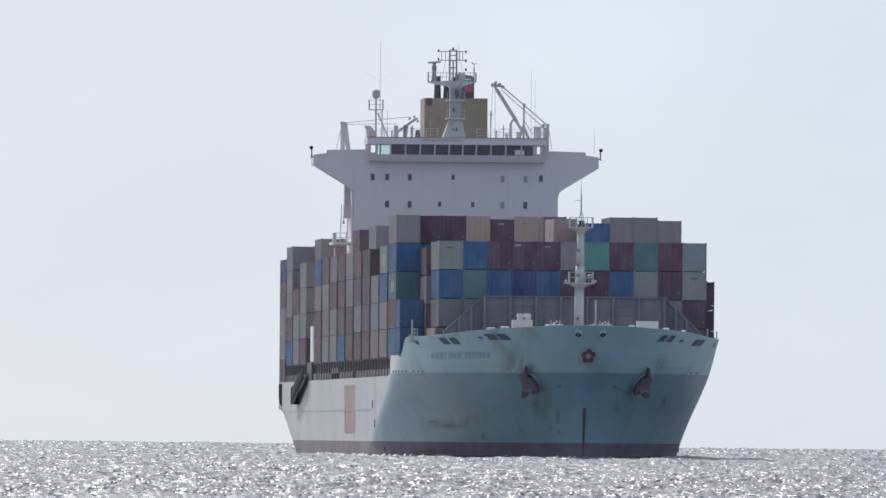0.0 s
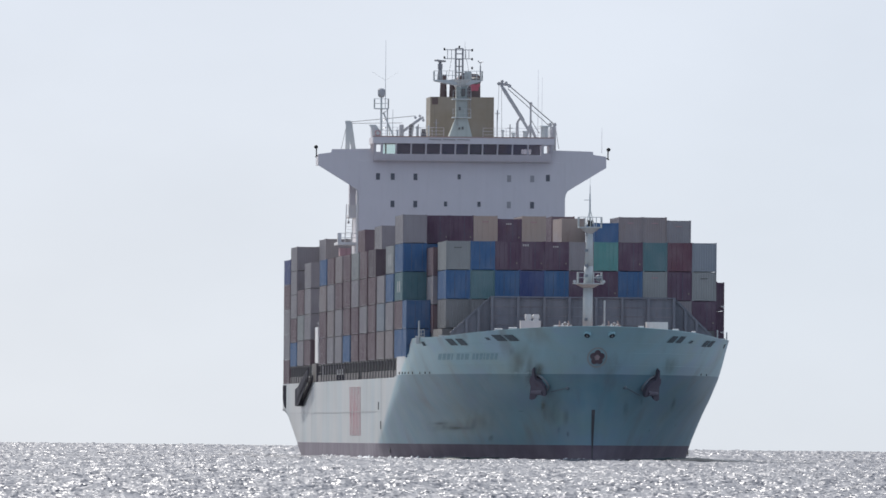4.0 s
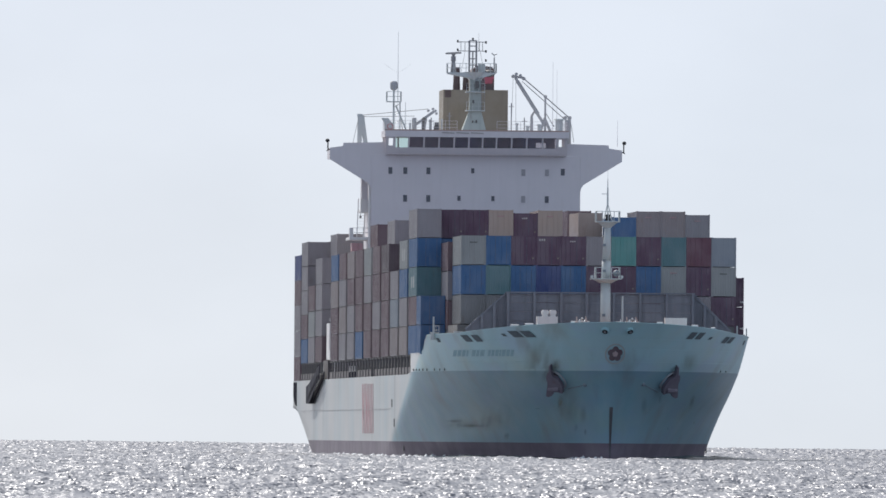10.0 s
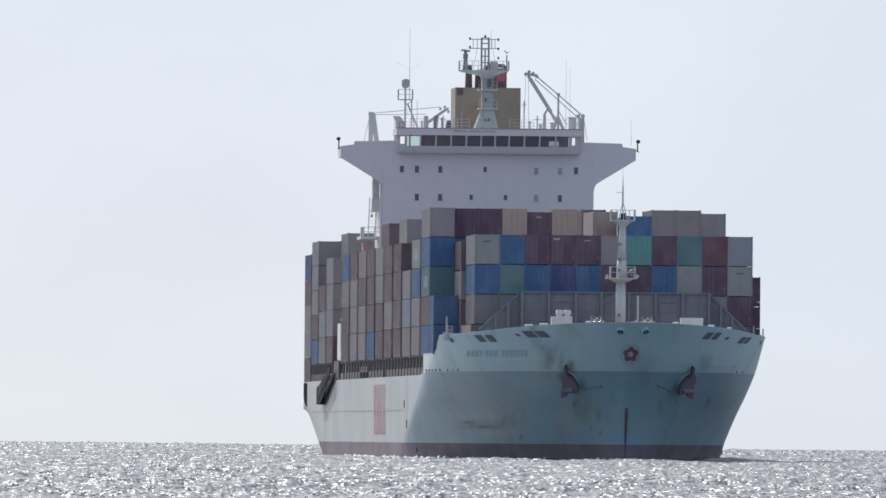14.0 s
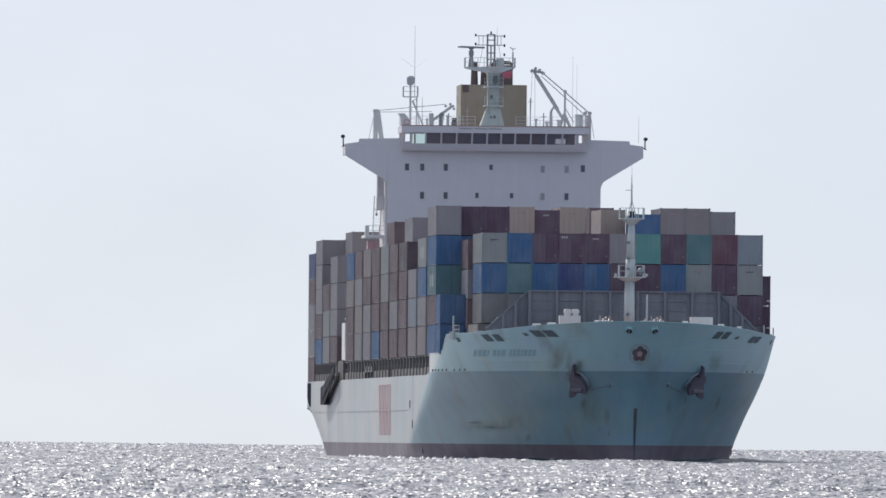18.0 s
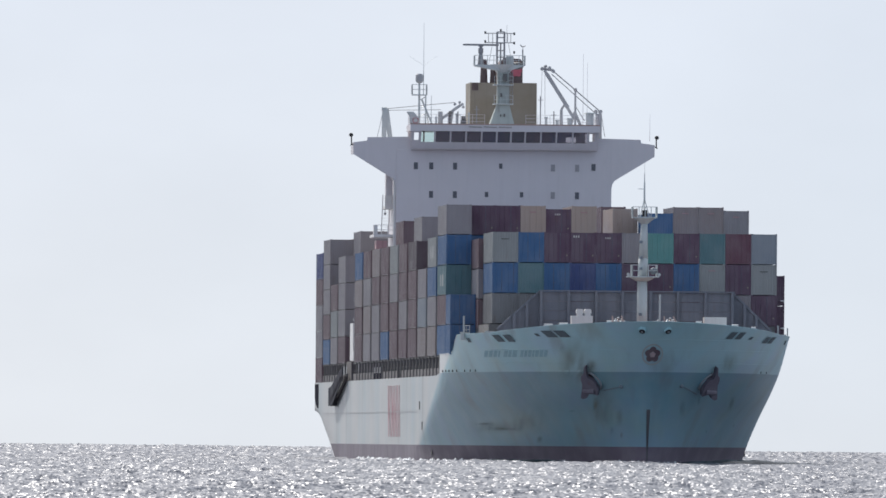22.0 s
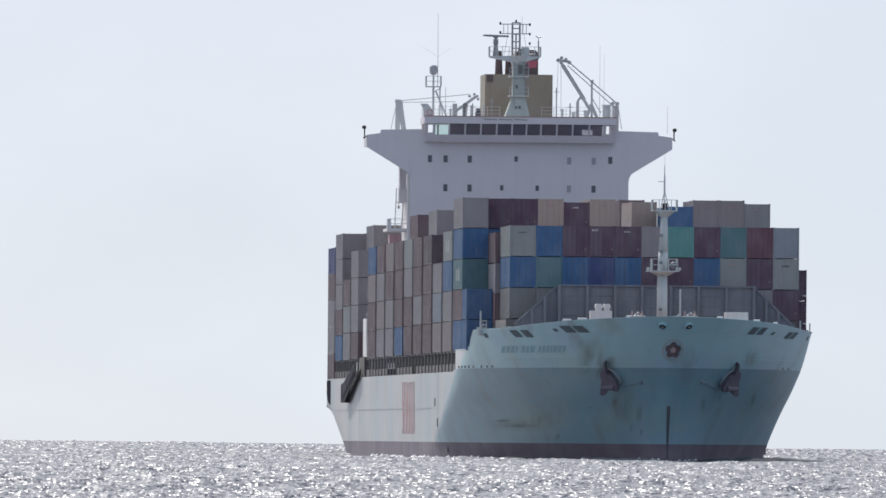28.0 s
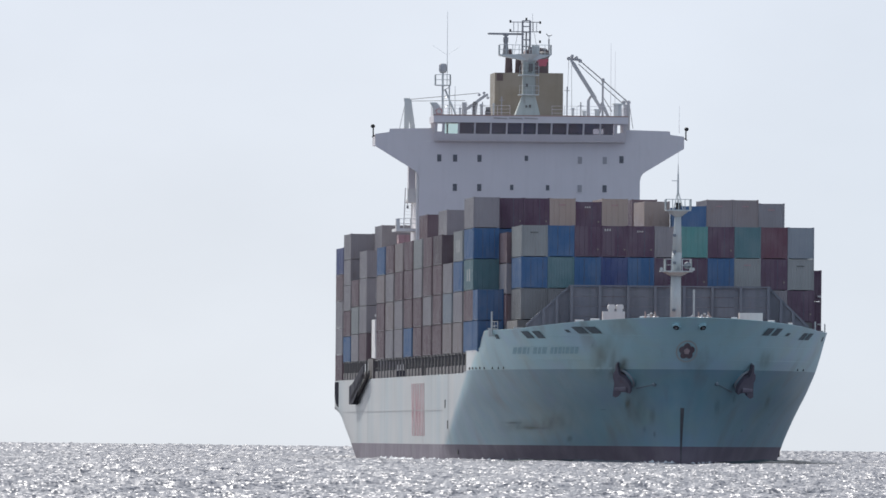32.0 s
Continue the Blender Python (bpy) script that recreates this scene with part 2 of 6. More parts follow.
def stowed_material():
    m, n, l, bsdf = nodes_of("stowed_container_paint")
    g = n.new("ShaderNodeNewGeometry")
    r = n.new("ShaderNodeValToRGB")
    r.color_ramp.interpolation = "CONSTANT"
    cols = ((0.19, 0.10, 0.09), (0.31, 0.32, 0.31), (0.025, 0.12, 0.36), (0.13, 0.035, 0.05), (0.33, 0.29, 0.27), (0.05, 0.16, 0.17))
    el = r.color_ramp.elements
    el[0].position, el[0].color = 0.0, (*cols[0], 1)
    el[1].position, el[1].color = 1 / 6, (*cols[1], 1)
    for i in range(2, 6):
        e = el.new(i / 6)
        e.color = (*cols[i], 1)
    l.new(g.outputs["Random Per Island"], r.inputs[0])
    tc = n.new("ShaderNodeTexCoord")
    l.new(mixed(n, l, scaled(n, l, noise_of(n, l, tc.outputs["Object"], 0.8), 0.4), r.outputs[0], (0.2, 0.18, 0.17)), bsdf.inputs["Base Color"])
    bsdf.inputs["Roughness"].default_value = 0.55
    return m


STOWED = stowed_material()


def water_material():
    m, n, l, bsdf = nodes_of("sea_water")
    bsdf.inputs["Base Color"].default_value = (0.148, 0.153, 0.178, 1)
    bsdf.inputs["Roughness"].default_value = 0.42
    bsdf.inputs["IOR"].default_value = 1.333
    tc = n.new("ShaderNodeTexCoord")
    co = tc.outputs["Object"]
    geo = n.new("ShaderNodeNewGeometry")
    total = geo.outputs["Normal"]
    # away from the shelter of the shore the wind roughens the water and combs it into long streaks
    sep = n.new("ShaderNodeSeparateXYZ")
    l.new(co, sep.inputs[0])
    off = n.new("ShaderNodeMapRange")
    off.inputs["From Min"].default_value, off.inputs["From Max"].default_value = 450.0, 2400.0
    l.new(sep.outputs[1], off.inputs["Value"])
    # ripples too small to model tilt the surface: several sizes, drawn out along the line of the wind
    for scale, stretch, tilt, grow in ((0.9, (1.0, 0.3, 1.0), 0.6, 0.0), (6.0, (0.45, 0.3, 1.0), 1.2, -0.6), (8.0, (1.0, 0.19, 1.0), 2.4, -1.9),
                                       (3.4, (0.6, 0.07, 1.0), 1.55, 0.4), (2.1, (0.55, 0.038, 1.0), 0.0, 2.0)):
        mp = n.new("ShaderNodeMapping")
        mp.inputs["Scale"].default_value = stretch
        l.new(co, mp.inputs["Vector"])
        nz = n.new("ShaderNodeTexNoise")
        nz.inputs["Scale"].default_value = scale
        nz.inputs["Detail"].default_value = 1.0 if grow <= 0 else 2.5
        l.new(mp.outputs[0], nz.inputs["Vector"])
        sub = n.new("ShaderNodeVectorMath")
        sub.operation = "SUBTRACT"
        sub.inputs[1].default_value = (0.5, 0.5, 0.5)
        l.new(nz.outputs["Color"], sub.inputs[0])
        mul = n.new("ShaderNodeVectorMath")
        mul.operation = "MULTIPLY_ADD"
        amount = n.new("ShaderNodeMapRange")
        amount.inputs["To Min"].default_value, amount.inputs["To Max"].default_value = tilt, tilt + grow
        l.new(off.outputs[0], amount.inputs["Value"])
        flat = n.new("ShaderNodeCombineXYZ")
        l.new(amount.outputs[0], flat.inputs[0])
        l.new(amount.outputs[0], flat.inputs[1])
        l.new(flat.outputs[0], mul.inputs[1])
        l.new(sub.outputs[0], mul.inputs[0])
        l.new(total, mul.inputs[2])
        total = mul.outputs[0]
    nrm = n.new("ShaderNodeVectorMath")
    nrm.operation = "NORMALIZE"
    l.new(total, nrm.inputs[0])
    l.new(nrm.outputs[0], bsdf.inputs["Normal"])
    return m


WATER = water_material()
# near-black base and cut gloss paint the ship's shadow onto the bow wave
SHADOW_WATER = plain("shadow_dark_water", (0.022, 0.03, 0.036), 0.2)
SHADOW_WATER.node_tree.nodes["Principled BSDF"].inputs["IOR"].default_value = 1.333
SHADOW_WATER.node_tree.nodes["Principled BSDF"].inputs["Specular IOR Level"].default_value = 0.15
FOAM = plain("sea_foam", (0.75, 0.78, 0.8), 0.7)


# ---- mesh helpers ----
def box(bm, x0, x1, y0, y1, z0, z1):
    v = [bm.verts.new(p) for p in ((x0, y0, z0), (x1, y0, z0), (x1, y1, z0), (x0, y1, z0), (x0, y0, z1), (x1, y0, z1), (x1, y1, z1), (x0, y1, z1))]
    for f in ((0, 3, 2, 1), (4, 5, 6, 7), (0, 1, 5, 4), (1, 2, 6, 5), (2, 3, 7, 6), (3, 0, 4, 7)):
        bm.faces.new([v[i] for i in f])
    return v


def rod(bm, a, b, r0, r1=None, n=8):
    """A round bar from a to b, capped, tapered if r1 is given."""
    a, b = Vector(a), Vector(b)
    r1 = r0 if r1 is None else r1
    q = (b - a).to_track_quat("Z", "Y")
    rings = []
    for p, r in ((a, r0), (b, r1)):
        rings.append([bm.verts.new(p + q @ Vector((r * math.cos(2 * math.pi * i / n), r * math.sin(2 * math.pi * i / n), 0))) for i in range(n)])
    for i in range(n):
        bm.faces.new((rings[0][i], rings[0][(i + 1) % n], rings[1][(i + 1) % n], rings[1][i]))
    bm.faces.new(rings[0][::-1])
    bm.faces.new(rings[1])


def beam(bm, a, b, w, h):
    """A square bar from a to b."""
    a, b = Vector(a), Vector(b)
    q = (b - a).to_track_quat("Z", "Y")
    v = [bm.verts.new(p + q @ Vector((sx * w / 2, sy * h / 2, 0))) for p in (a, b) for sx, sy in ((-1, -1), (1, -1), (1, 1), (-1, 1))]
    for f in ((3, 2, 1, 0), (4, 5, 6, 7), (0, 1, 5, 4), (1, 2, 6, 5), (2, 3, 7, 6), (3, 0, 4, 7)):
        bm.faces.new([v[i] for i in f])


def ball(bm, c, r, n=10, squash=1.0):
    rows = []
    for j in range(1, n // 2 + 1):
        a = math.pi * j / (n // 2 + 1)
        rows.append([bm.verts.new(Vector(c) + Vector((r * math.sin(a) * math.cos(2 * math.pi * i / n), r * math.sin(a) * math.sin(2 * math.pi * i / n), squash * r * math.cos(a)))) for i in range(n)])
    top, bot = bm.verts.new(Vector(c) + Vector((0, 0, r * squash))), bm.verts.new(Vector(c) - Vector((0, 0, r * squash)))
    for i in range(n):
        k = (i + 1) % n
        bm.faces.new((top, rows[0][i], rows[0][k]))
        bm.faces.new((bot, rows[-1][k], rows[-1][i]))
        for j in range(len(rows) - 1):
            bm.faces.new((rows[j][i], rows[j + 1][i], rows[j + 1][k], rows[j][k]))


def slab(bm, outline, y0, y1):
    """An outline in x and z, pushed from y0 to y1."""
    a = [bm.verts.new((x, y0, z)) for x, z in outline]
    b = [bm.verts.new((x, y1, z)) for x, z in outline]
    bm.faces.new(a)
    bm.faces.new(b[::-1])
    for i in range(len(a)):
        k = (i + 1) % len(a)
        bm.faces.new((a[k], a[i], b[i], b[k]))


def rail(bm, points, height=1.05, rails=3, step=1.5, r=0.02):
    """A railing of stanchions and bars along points on the deck."""
    for a, b in zip(points, points[1:]):
        a, b = Vector(a), Vector(b)
        count = max(1, round((b - a).length / step))
        for i in range(count + 1):
            p = a.lerp(b, i / count)
            beam(bm, p, p + Vector((0, 0, height)), r * 2, r * 2)
        for k in range(rails):
            up = Vector((0, 0, height * (k + 1) / rails))
            beam(bm, a + up, b + up, r * 1.6, r * 1.6)


def part(name, bm, material, parent, label="", smooth=False):
    bmesh.ops.recalc_face_normals(bm, faces=bm.faces)
    me = bpy.data.meshes.new(name)
    bm.to_mesh(me)
    bm.free()
    for m in material if isinstance(material, (list, tuple)) else (material,):
        me.materials.append(m)
    if smooth:
        me.polygons.foreach_set("use_smooth", [True] * len(me.polygons))
    ob = new(name, me)
    ob.parent = parent
    return tagged(ob, label)


# ---- the sea ----
def wave_height(x, y):
    rng = np.random.RandomState(4)
    z = np.zeros_like(x)
    # gusts: the short waves grow and fade in long patches across the view
    gust = np.zeros_like(x)
    for _ in range(14):
        th = radians(90) + rng.normal(0, 0.12)
        k = 2 * math.pi / rng.uniform(9, 60)
        gust += np.sin(k * (x * math.cos(th) * 3 + y * math.sin(th)) + rng.uniform(0, 6.28))
    gust = np.clip(1.0 + 0.11 * gust, 0.45, 1.45)
    for lam, amp, count in ((26.0, 0.10, 5), (11.0, 0.09, 6), (3.6, 0.024, 8), (1.4, 0.02, 9), (0.7, 0.018, 10), (0.36, 0.012, 12), (0.2, 0.007, 12)):
        for _ in range(count):
            th = radians(-105 if lam > 2 else -97) + rng.normal(0, 0.65 if lam > 2 else 0.42)
            k = 2 * math.pi / (lam * rng.uniform(0.75, 1.3))
            ph = k * (x * math.cos(th) + y * math.sin(th)) + rng.uniform(0, 6.28)
            s = np.sin(ph)
            part_ = amp / math.sqrt(count) * 1.4 * (s + 0.25 * np.cos(2 * ph))
            z += part_ * gust if lam < 2 else part_
    # a long swell far out roughens the horizon
    far = np.clip((np.hypot(x, y) - 1500) / 1500, 0, 1)
    for _ in range(7):
        th = radians(-95) + rng.normal(0, 0.5)
        k = 2 * math.pi / rng.uniform(14, 45)
        z += 0.1 * far * np.sin(k * (x * math.cos(th) + y * math.sin(th)) + rng.uniform(0, 6.28))
    # short-crested chop far out
    for _ in range(10):
        kx, ky = rng.uniform(0.7, 2.6) * rng.choice((-1, 1)), rng.uniform(0.08, 0.3)
        z += 0.065 * far * np.sin(kx * x + rng.uniform(0, 6.28)) * np.sin(ky * y + 0.3 * kx * x + rng.uniform(0, 6.28))
    return z


EARTH = 1.76e7  # the earth's radius as it looks through bent light over water


def sea():
    """One sheet to the horizon: fine waves in front of the shore, wider cells elsewhere."""
    ang = np.concatenate([np.linspace(-180, -40, 15)[:-1], np.linspace(-40, -2.3, 14)[:-1], np.linspace(-2.3, 2.3, 1060), np.linspace(2.3, 40, 14)[1:], np.linspace(40, 180, 15)[1:-1]])
    d, y = [0.02, 30, 80, 140, 200, 260, 320, 370], 405.0
    while y < 12000:
        d.append(y)
        y += 0.5 * (y / 330.0) ** 1.25 if y < 5200 else 55.0
    d.append(14000)
    d = np.array(d)
    A, R = np.meshgrid(np.radians(ang), d)
    x, y = R * np.sin(A), R * np.cos(A)
    z = wave_height(x, y)
    calm = np.clip((R - 10) / 60, 0, 1)
    # the sea falls away with the earth's roundness, so the horizon is where the view grazes it
    z = z * calm - R * R / (2 * EARTH)
    nr, nc = x.shape
    co = np.stack([x, y, z], -1).reshape(-1, 3)
    i, j = np.meshgrid(np.arange(nr - 1), np.arange(nc), indexing="ij")
    k = (j + 1) % nc
    faces = np.stack([i * nc + j, i * nc + k, (i + 1) * nc + k, (i + 1) * nc + j], -1).reshape(-1, 4)
    me = bpy.data.meshes.new("sea")
    me.vertices.add(len(co))
    me.vertices.foreach_set("co", co.ravel())
    me.loops.add(faces.size)
    me.loops.foreach_set("vertex_index", faces.ravel().astype(np.int32))
    me.polygons.add(len(faces))
    me.polygons.foreach_set("loop_start", np.arange(0, faces.size, 4, dtype=np.int32))
    me.polygons.foreach_set("use_smooth", np.ones(len(faces), dtype=bool))
    me.update(calc_edges=True)
    me.materials.append(WATER)
    return tagged(new("water", me), "choppy grey sea glittering in the sun under haze", "sea", kind="structure")


SEA = sea()

# ---- the ship: x to its port side, y aft from the stem, z up from the waterline ----
SHIP = tagged(new("container_ship"), "loaded container ship, grey-green hull, white deckhouse, under way", "ship")
SHIP.empty_display_size = 5.0
HB = 16.1
KNUCKLE = 8.28
DECK = 8.05


def stem(z):
    return 8.0 - 8.5 * max(0.0, z / 12.9) ** 2


def entrance(z):
    """Length over which the bow widens to the full beam at height z."""
    pts = ((-4, 93), (0.24, 86), (1.9, 79), (3.7, 70), (6.0, 59), (8.2, 51), (10.2, 46), (12.0, 42), (14, 41))
    for (a, la), (b, lb) in zip(pts, pts[1:]):
        if z <= b:
            return la + (lb - la) * (z - a) / (b - a)
    return pts[-1][1]


def breadth(u, z):
    s = (u - stem(z)) / entrance(z)
    s = min(1.0, max(0.0, s))
    full = min(1.0, max(0.0, (z - 3.5) / 6.0))
    full = full * full * (3 - 2 * full)
    blunt = min(1.0, max(0.0, (z + 9.0) / 18.5))
    return HB * (1 - (1 - s) ** (1.6 + 0.4 * full)) ** (1.0 - 0.42 * blunt)


def rail_top(u):
    if u < 22:
        return 12.93 - 0.045 * u
    if u < 36:
        return 11.94 - 0.006 * (u - 22)
    if u < 42.6:
        return 11.856 - 1.756 * (0.5 - 0.5 * math.cos(math.pi * (u - 36) / 6.6))
    return 10.1


def full_side_end(z):
    return min(262.0, max(222.0, 227.0 + 5.9 * z))


def shell(rows, columns, at):
    """A skin on both sides of the centre line from at(column, row) -> (half breadth, y, z)."""
    bm = bmesh.new()
    for side in (-1, 1):
        g = [[bm.verts.new((side * x, y, z)) for x, y, z in (at(c, r) for c in columns)] for r in rows]
        for i in range(len(rows) - 1):
            for j in range(len(columns) - 1):
                bm.faces.new((g[i][j], g[i][j + 1], g[i + 1][j + 1], g[i + 1][j]))
    bmesh.ops.remove_doubles(bm, verts=bm.verts, dist=0.004)
    return bm


def hull():
    bow = [("b", (i / 40) ** 2.2) for i in range(41)]
    run = [("r", f) for f in (0.012, 0.03, 0.1, 0.2, 0.3, 0.4, 0.5, 0.6, 0.7, 0.8, 0.9, 1.0)]
    tail = [("t", i / 8) for i in range(1, 9)]

    def top_of(c):
        return KNUCKLE if c[0] == "b" or (c[0] == "r" and c[1] < 0.02) else DECK

    def at(c, z):
        kind, s = c
        u0, L = stem(z), entrance(z)
        if kind == "b":
            u = u0 + s * L
            return max(0.0, breadth(u, z)), u, z
        e = full_side_end(z)
        if kind == "r":
            return HB, u0 + L + s * (e - u0 - L), z
        end = 264.6 - 0.4 * max(0, 5 - z)
        low = HB * min(1.0, 0.35 + 0.11 * max(0, z + 1))
        return HB + (low - HB) * s ** 1.6, e + s * (end - e), z

    def plating(c, w):
        return at(c, 1.31 + w * (top_of(c) - 1.31))

    cols = bow + run + tail
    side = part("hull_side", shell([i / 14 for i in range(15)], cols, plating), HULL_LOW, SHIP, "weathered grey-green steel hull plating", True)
    part("boot_topping", shell([-3, -2, -1, -0.4, 0.1, 0.5, 0.9, 1.31], cols, at), BOOT, SHIP, "dark maroon band along the waterline", True)

    def transom_edge(z):
        return at(("t", 1.0), z)

    bm = bmesh.new()
    zs = [-3 + i for i in range(12)]
    zs[-1] = DECK
    L_ = [bm.verts.new((-transom_edge(z)[0], transom_edge(z)[1], z)) for z in zs]
    R_ = [bm.verts.new((transom_edge(z)[0], transom_edge(z)[1], z)) for z in zs]
    for i in range(len(zs) - 1):
        bm.faces.new((L_[i], L_[i + 1], R_[i + 1], R_[i]))
    part("transom", bm, HULL_LOW, SHIP)

    # the flared bow above the knuckle
    cs = [(i / 48) ** 2.2 for i in range(49)]

    def upper(c, w):
        top = rail_top(c * 57.8)
        z = KNUCKLE + w * (top - KNUCKLE)
        y = stem(z) + c * (57.8 - stem(z))
        return breadth(y, z), y, z

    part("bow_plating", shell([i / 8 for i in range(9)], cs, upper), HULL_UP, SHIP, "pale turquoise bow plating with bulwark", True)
    # rounded cap along the bulwark
    bm = bmesh.new()
    for s in (-1, 1):
        pts = [upper(c, 1.0) for c in cs]
        for a, b in zip(pts, pts[1:]):
            beam(bm, (s * a[0] - s * 0.05, a[1], a[2]), (s * b[0] - s * 0.05, b[1], b[2]), 0.16, 0.05)
    part("bulwark_cap", bm, HULL_UP, SHIP)
    return side


HULL = hull()


def decks():
    bm = bmesh.new()
    us = [3 + i * 1.5 for i in range(28)]
    z = 11.3
    l = [bm.verts.new((-max(0.3, breadth(u, z) - 0.15), u, z)) for u in us]
    r = [bm.verts.new((max(0.3, breadth(u, z) - 0.15), u, z)) for u in us]
    for i in range(len(us) - 1):
        bm.faces.new((l[i], r[i], r[i + 1], l[i + 1]))
    box(bm, -14.9, 14.9, 43.4, 43.6, 7.9, 11.2)
    part("forecastle_deck", bm, DECK_RED, SHIP)
    bm = bmesh.new()
    box(bm, -15.95, 15.95, 57.9, 264.2, 7.75, 7.95)
    box(bm, -14.6, 14.6, 43.7, 57.9, 7.75, 7.95)
    part("main_deck", bm, DECK_RED, SHIP)
    # hatch coamings
    for a, b in ((58.2, 193.4), (210.0, 250.5)):
        bm = bmesh.new()
        box(bm, -13.2, 13.2, a, b, 7.95, 9.9)
        part("hatch_coaming", bm, DARK_GREY, SHIP)
    bm = bmesh.new()
    box(bm, -13.6, 13.6, 26.5, 57.0, 11.3, 12.8)
    part("hatch_coaming", bm, DARK_GREY, SHIP)


decks()


def walkway():
    """The low side plate and the pillars that carry the outer stacks."""
    for s in (-1, 1):
        for a, b in ((58.0, 118.0), (122.0, 196.0), (209.0, 251.0)):
            bm = bmesh.new()
            box(bm, s * 15.95 - 0.05, s * 15.95 + 0.05, a, b, 7.95, 8.8)
            part("side_plate", bm, PLATE_GREY, SHIP, "low dark steel plate along the deck edge")
    post = bmesh.new()
    box(post, -0.11, 0.11, -0.2, 0.2, 7.95, 9.98)
    box(post, -0.16, 0.12, -0.3, 0.3, 9.8, 9.98)
    first = part("pillar", post, PILLAR_GREY, SHIP)
    spots = [58.6 + i * 4.855 for i in range(28)] + [210.6 + i * 4.63 for i in range(9)]
    made = 0
    for s in (-1, 1):
        for u in spots:
            ob = first if made == 0 else new("pillar", first.data)
            ob.parent = SHIP
            ob.location = (s * 15.99, u, 0)
            made += 1
    for s in (-1, 1):
        bm = bmesh.new()
        for a, b in ((58.0, 196.0), (209.0, 251.0)):
            box(bm, s * 15.0 - 1.0, s * 15.0 + 1.0, a, b, 9.86, 9.97)
        part("stack_girder", bm, DARK_GREY, SHIP)
        bm = bmesh.new()
        rail(bm, [(s * 15.95, 58, 8.8), (s * 15.95, 196, 8.8)], 0.3, 1, 2.4)
        part("guard_rail", bm, DARK_GREY, SHIP)


walkway()


def deck_recess():
    """A dark opening in the side plate with three pale rollers."""
    for s in (-1, 1):
        bm = bmesh.new()
        box(bm, *sorted((s * 15.6, s * 16.06)), 146.0, 161.5, 8.1, 9.3)
        niche = part("deck_recess", bm, VOID, SHIP, "dark recess at the deck edge")
        for i in range(3):
            bm = bmesh.new()
            u = 148.5 + i * 4.4
            rod(bm, (s * 16.1, u, 8.75), (s * 16.1, u, 9.3), 0.1, 0.1, 8)
            box(bm, *sorted((s * 16.0, s * 16.2)), u - 0.4, u + 0.4, 8.7, 8.8)
            part("roller", bm, MARK_WHITE, niche, "pale steel roller")


deck_recess()

# ---- containers ----
W40, L40, L20, HC, STD = 2.438, 12.19, 6.06, 2.896, 2.591
CP = 2.459
CACHE = {}


def shared(key, colour, draw):
    """One mesh for all alike pieces: draw fills the bmesh the first time."""
    if key not in CACHE:
        bm = bmesh.new()
        draw(bm)
        bmesh.ops.recalc_face_normals(bm, faces=bm.faces)
        me = bpy.data.meshes.new(key[0])
        bm.to_mesh(me)
        bm.free()
        me.materials.append(colour)
        CACHE[key] = me
    return CACHE[key]


def folded(bm, along, a, b, z0, z1, deep, proud, pitch=0.278):
    """Folded sheet steel from a to b: along "y" it stands at x, along "x" at y; folds reach from deep to proud."""
    n = max(1, round((b - a) / pitch))
    step = (b - a) / n
    line = []
    for i in range(n):
        p = a + i * step
        line += [(p, deep), (p + 0.26 * step, deep), (p + 0.5 * step, proud), (p + 0.76 * step, proud)]
    line.append((b, deep))
    put = (lambda p, q, z: (q, p, z)) if along == "y" else (lambda p, q, z: (p, q, z))
    lo = [bm.verts.new(put(p, q, z0)) for p, q in line]
    hi = [bm.verts.new(put(p, q, z1)) for p, q in line]
    for i in range(len(line) - 1):
        bm.faces.new((lo[i], lo[i + 1], hi[i + 1], hi[i]))


def container_mesh(colour, length, height):
    """The frame: four posts, rails all round, corner castings, floor."""
    def draw(bm):
        w, t = W40, 0.13
        box(bm, 0.06, w - 0.06, 0.06, length - 0.06, 0.06, 0.2)
        for x in (0, w - t):
            for y in (0, length - t):
                box(bm, x, x + t, y, y + t, 0, height)
                for z in (0, height - 0.118):
                    box(bm, x - 0.006 if x == 0 else x - 0.04, x + 0.17 if x == 0 else w + 0.006, y - 0.006 if y == 0 else y - 0.04, y + 0.17 if y == 0 else length + 0.006, z, z + 0.118)
            for z, h in ((0.035, 0.1), (height - 0.085, 0.05)):
                box(bm, 0.075 if x == 0 else w - 0.12, 0.12 if x == 0 else w - 0.075, t, length - t, z, z + h)
        for y in (0, length - t):
            for z in (0, height - 0.12):
                box(bm, t, w - t, y + 0.01, y + t, z + (0.034 if z == 0 else 0.002), z + (0.116 if z == 0 else 0.084))
    return shared(("container", colour, length, height), CONT[colour], draw)


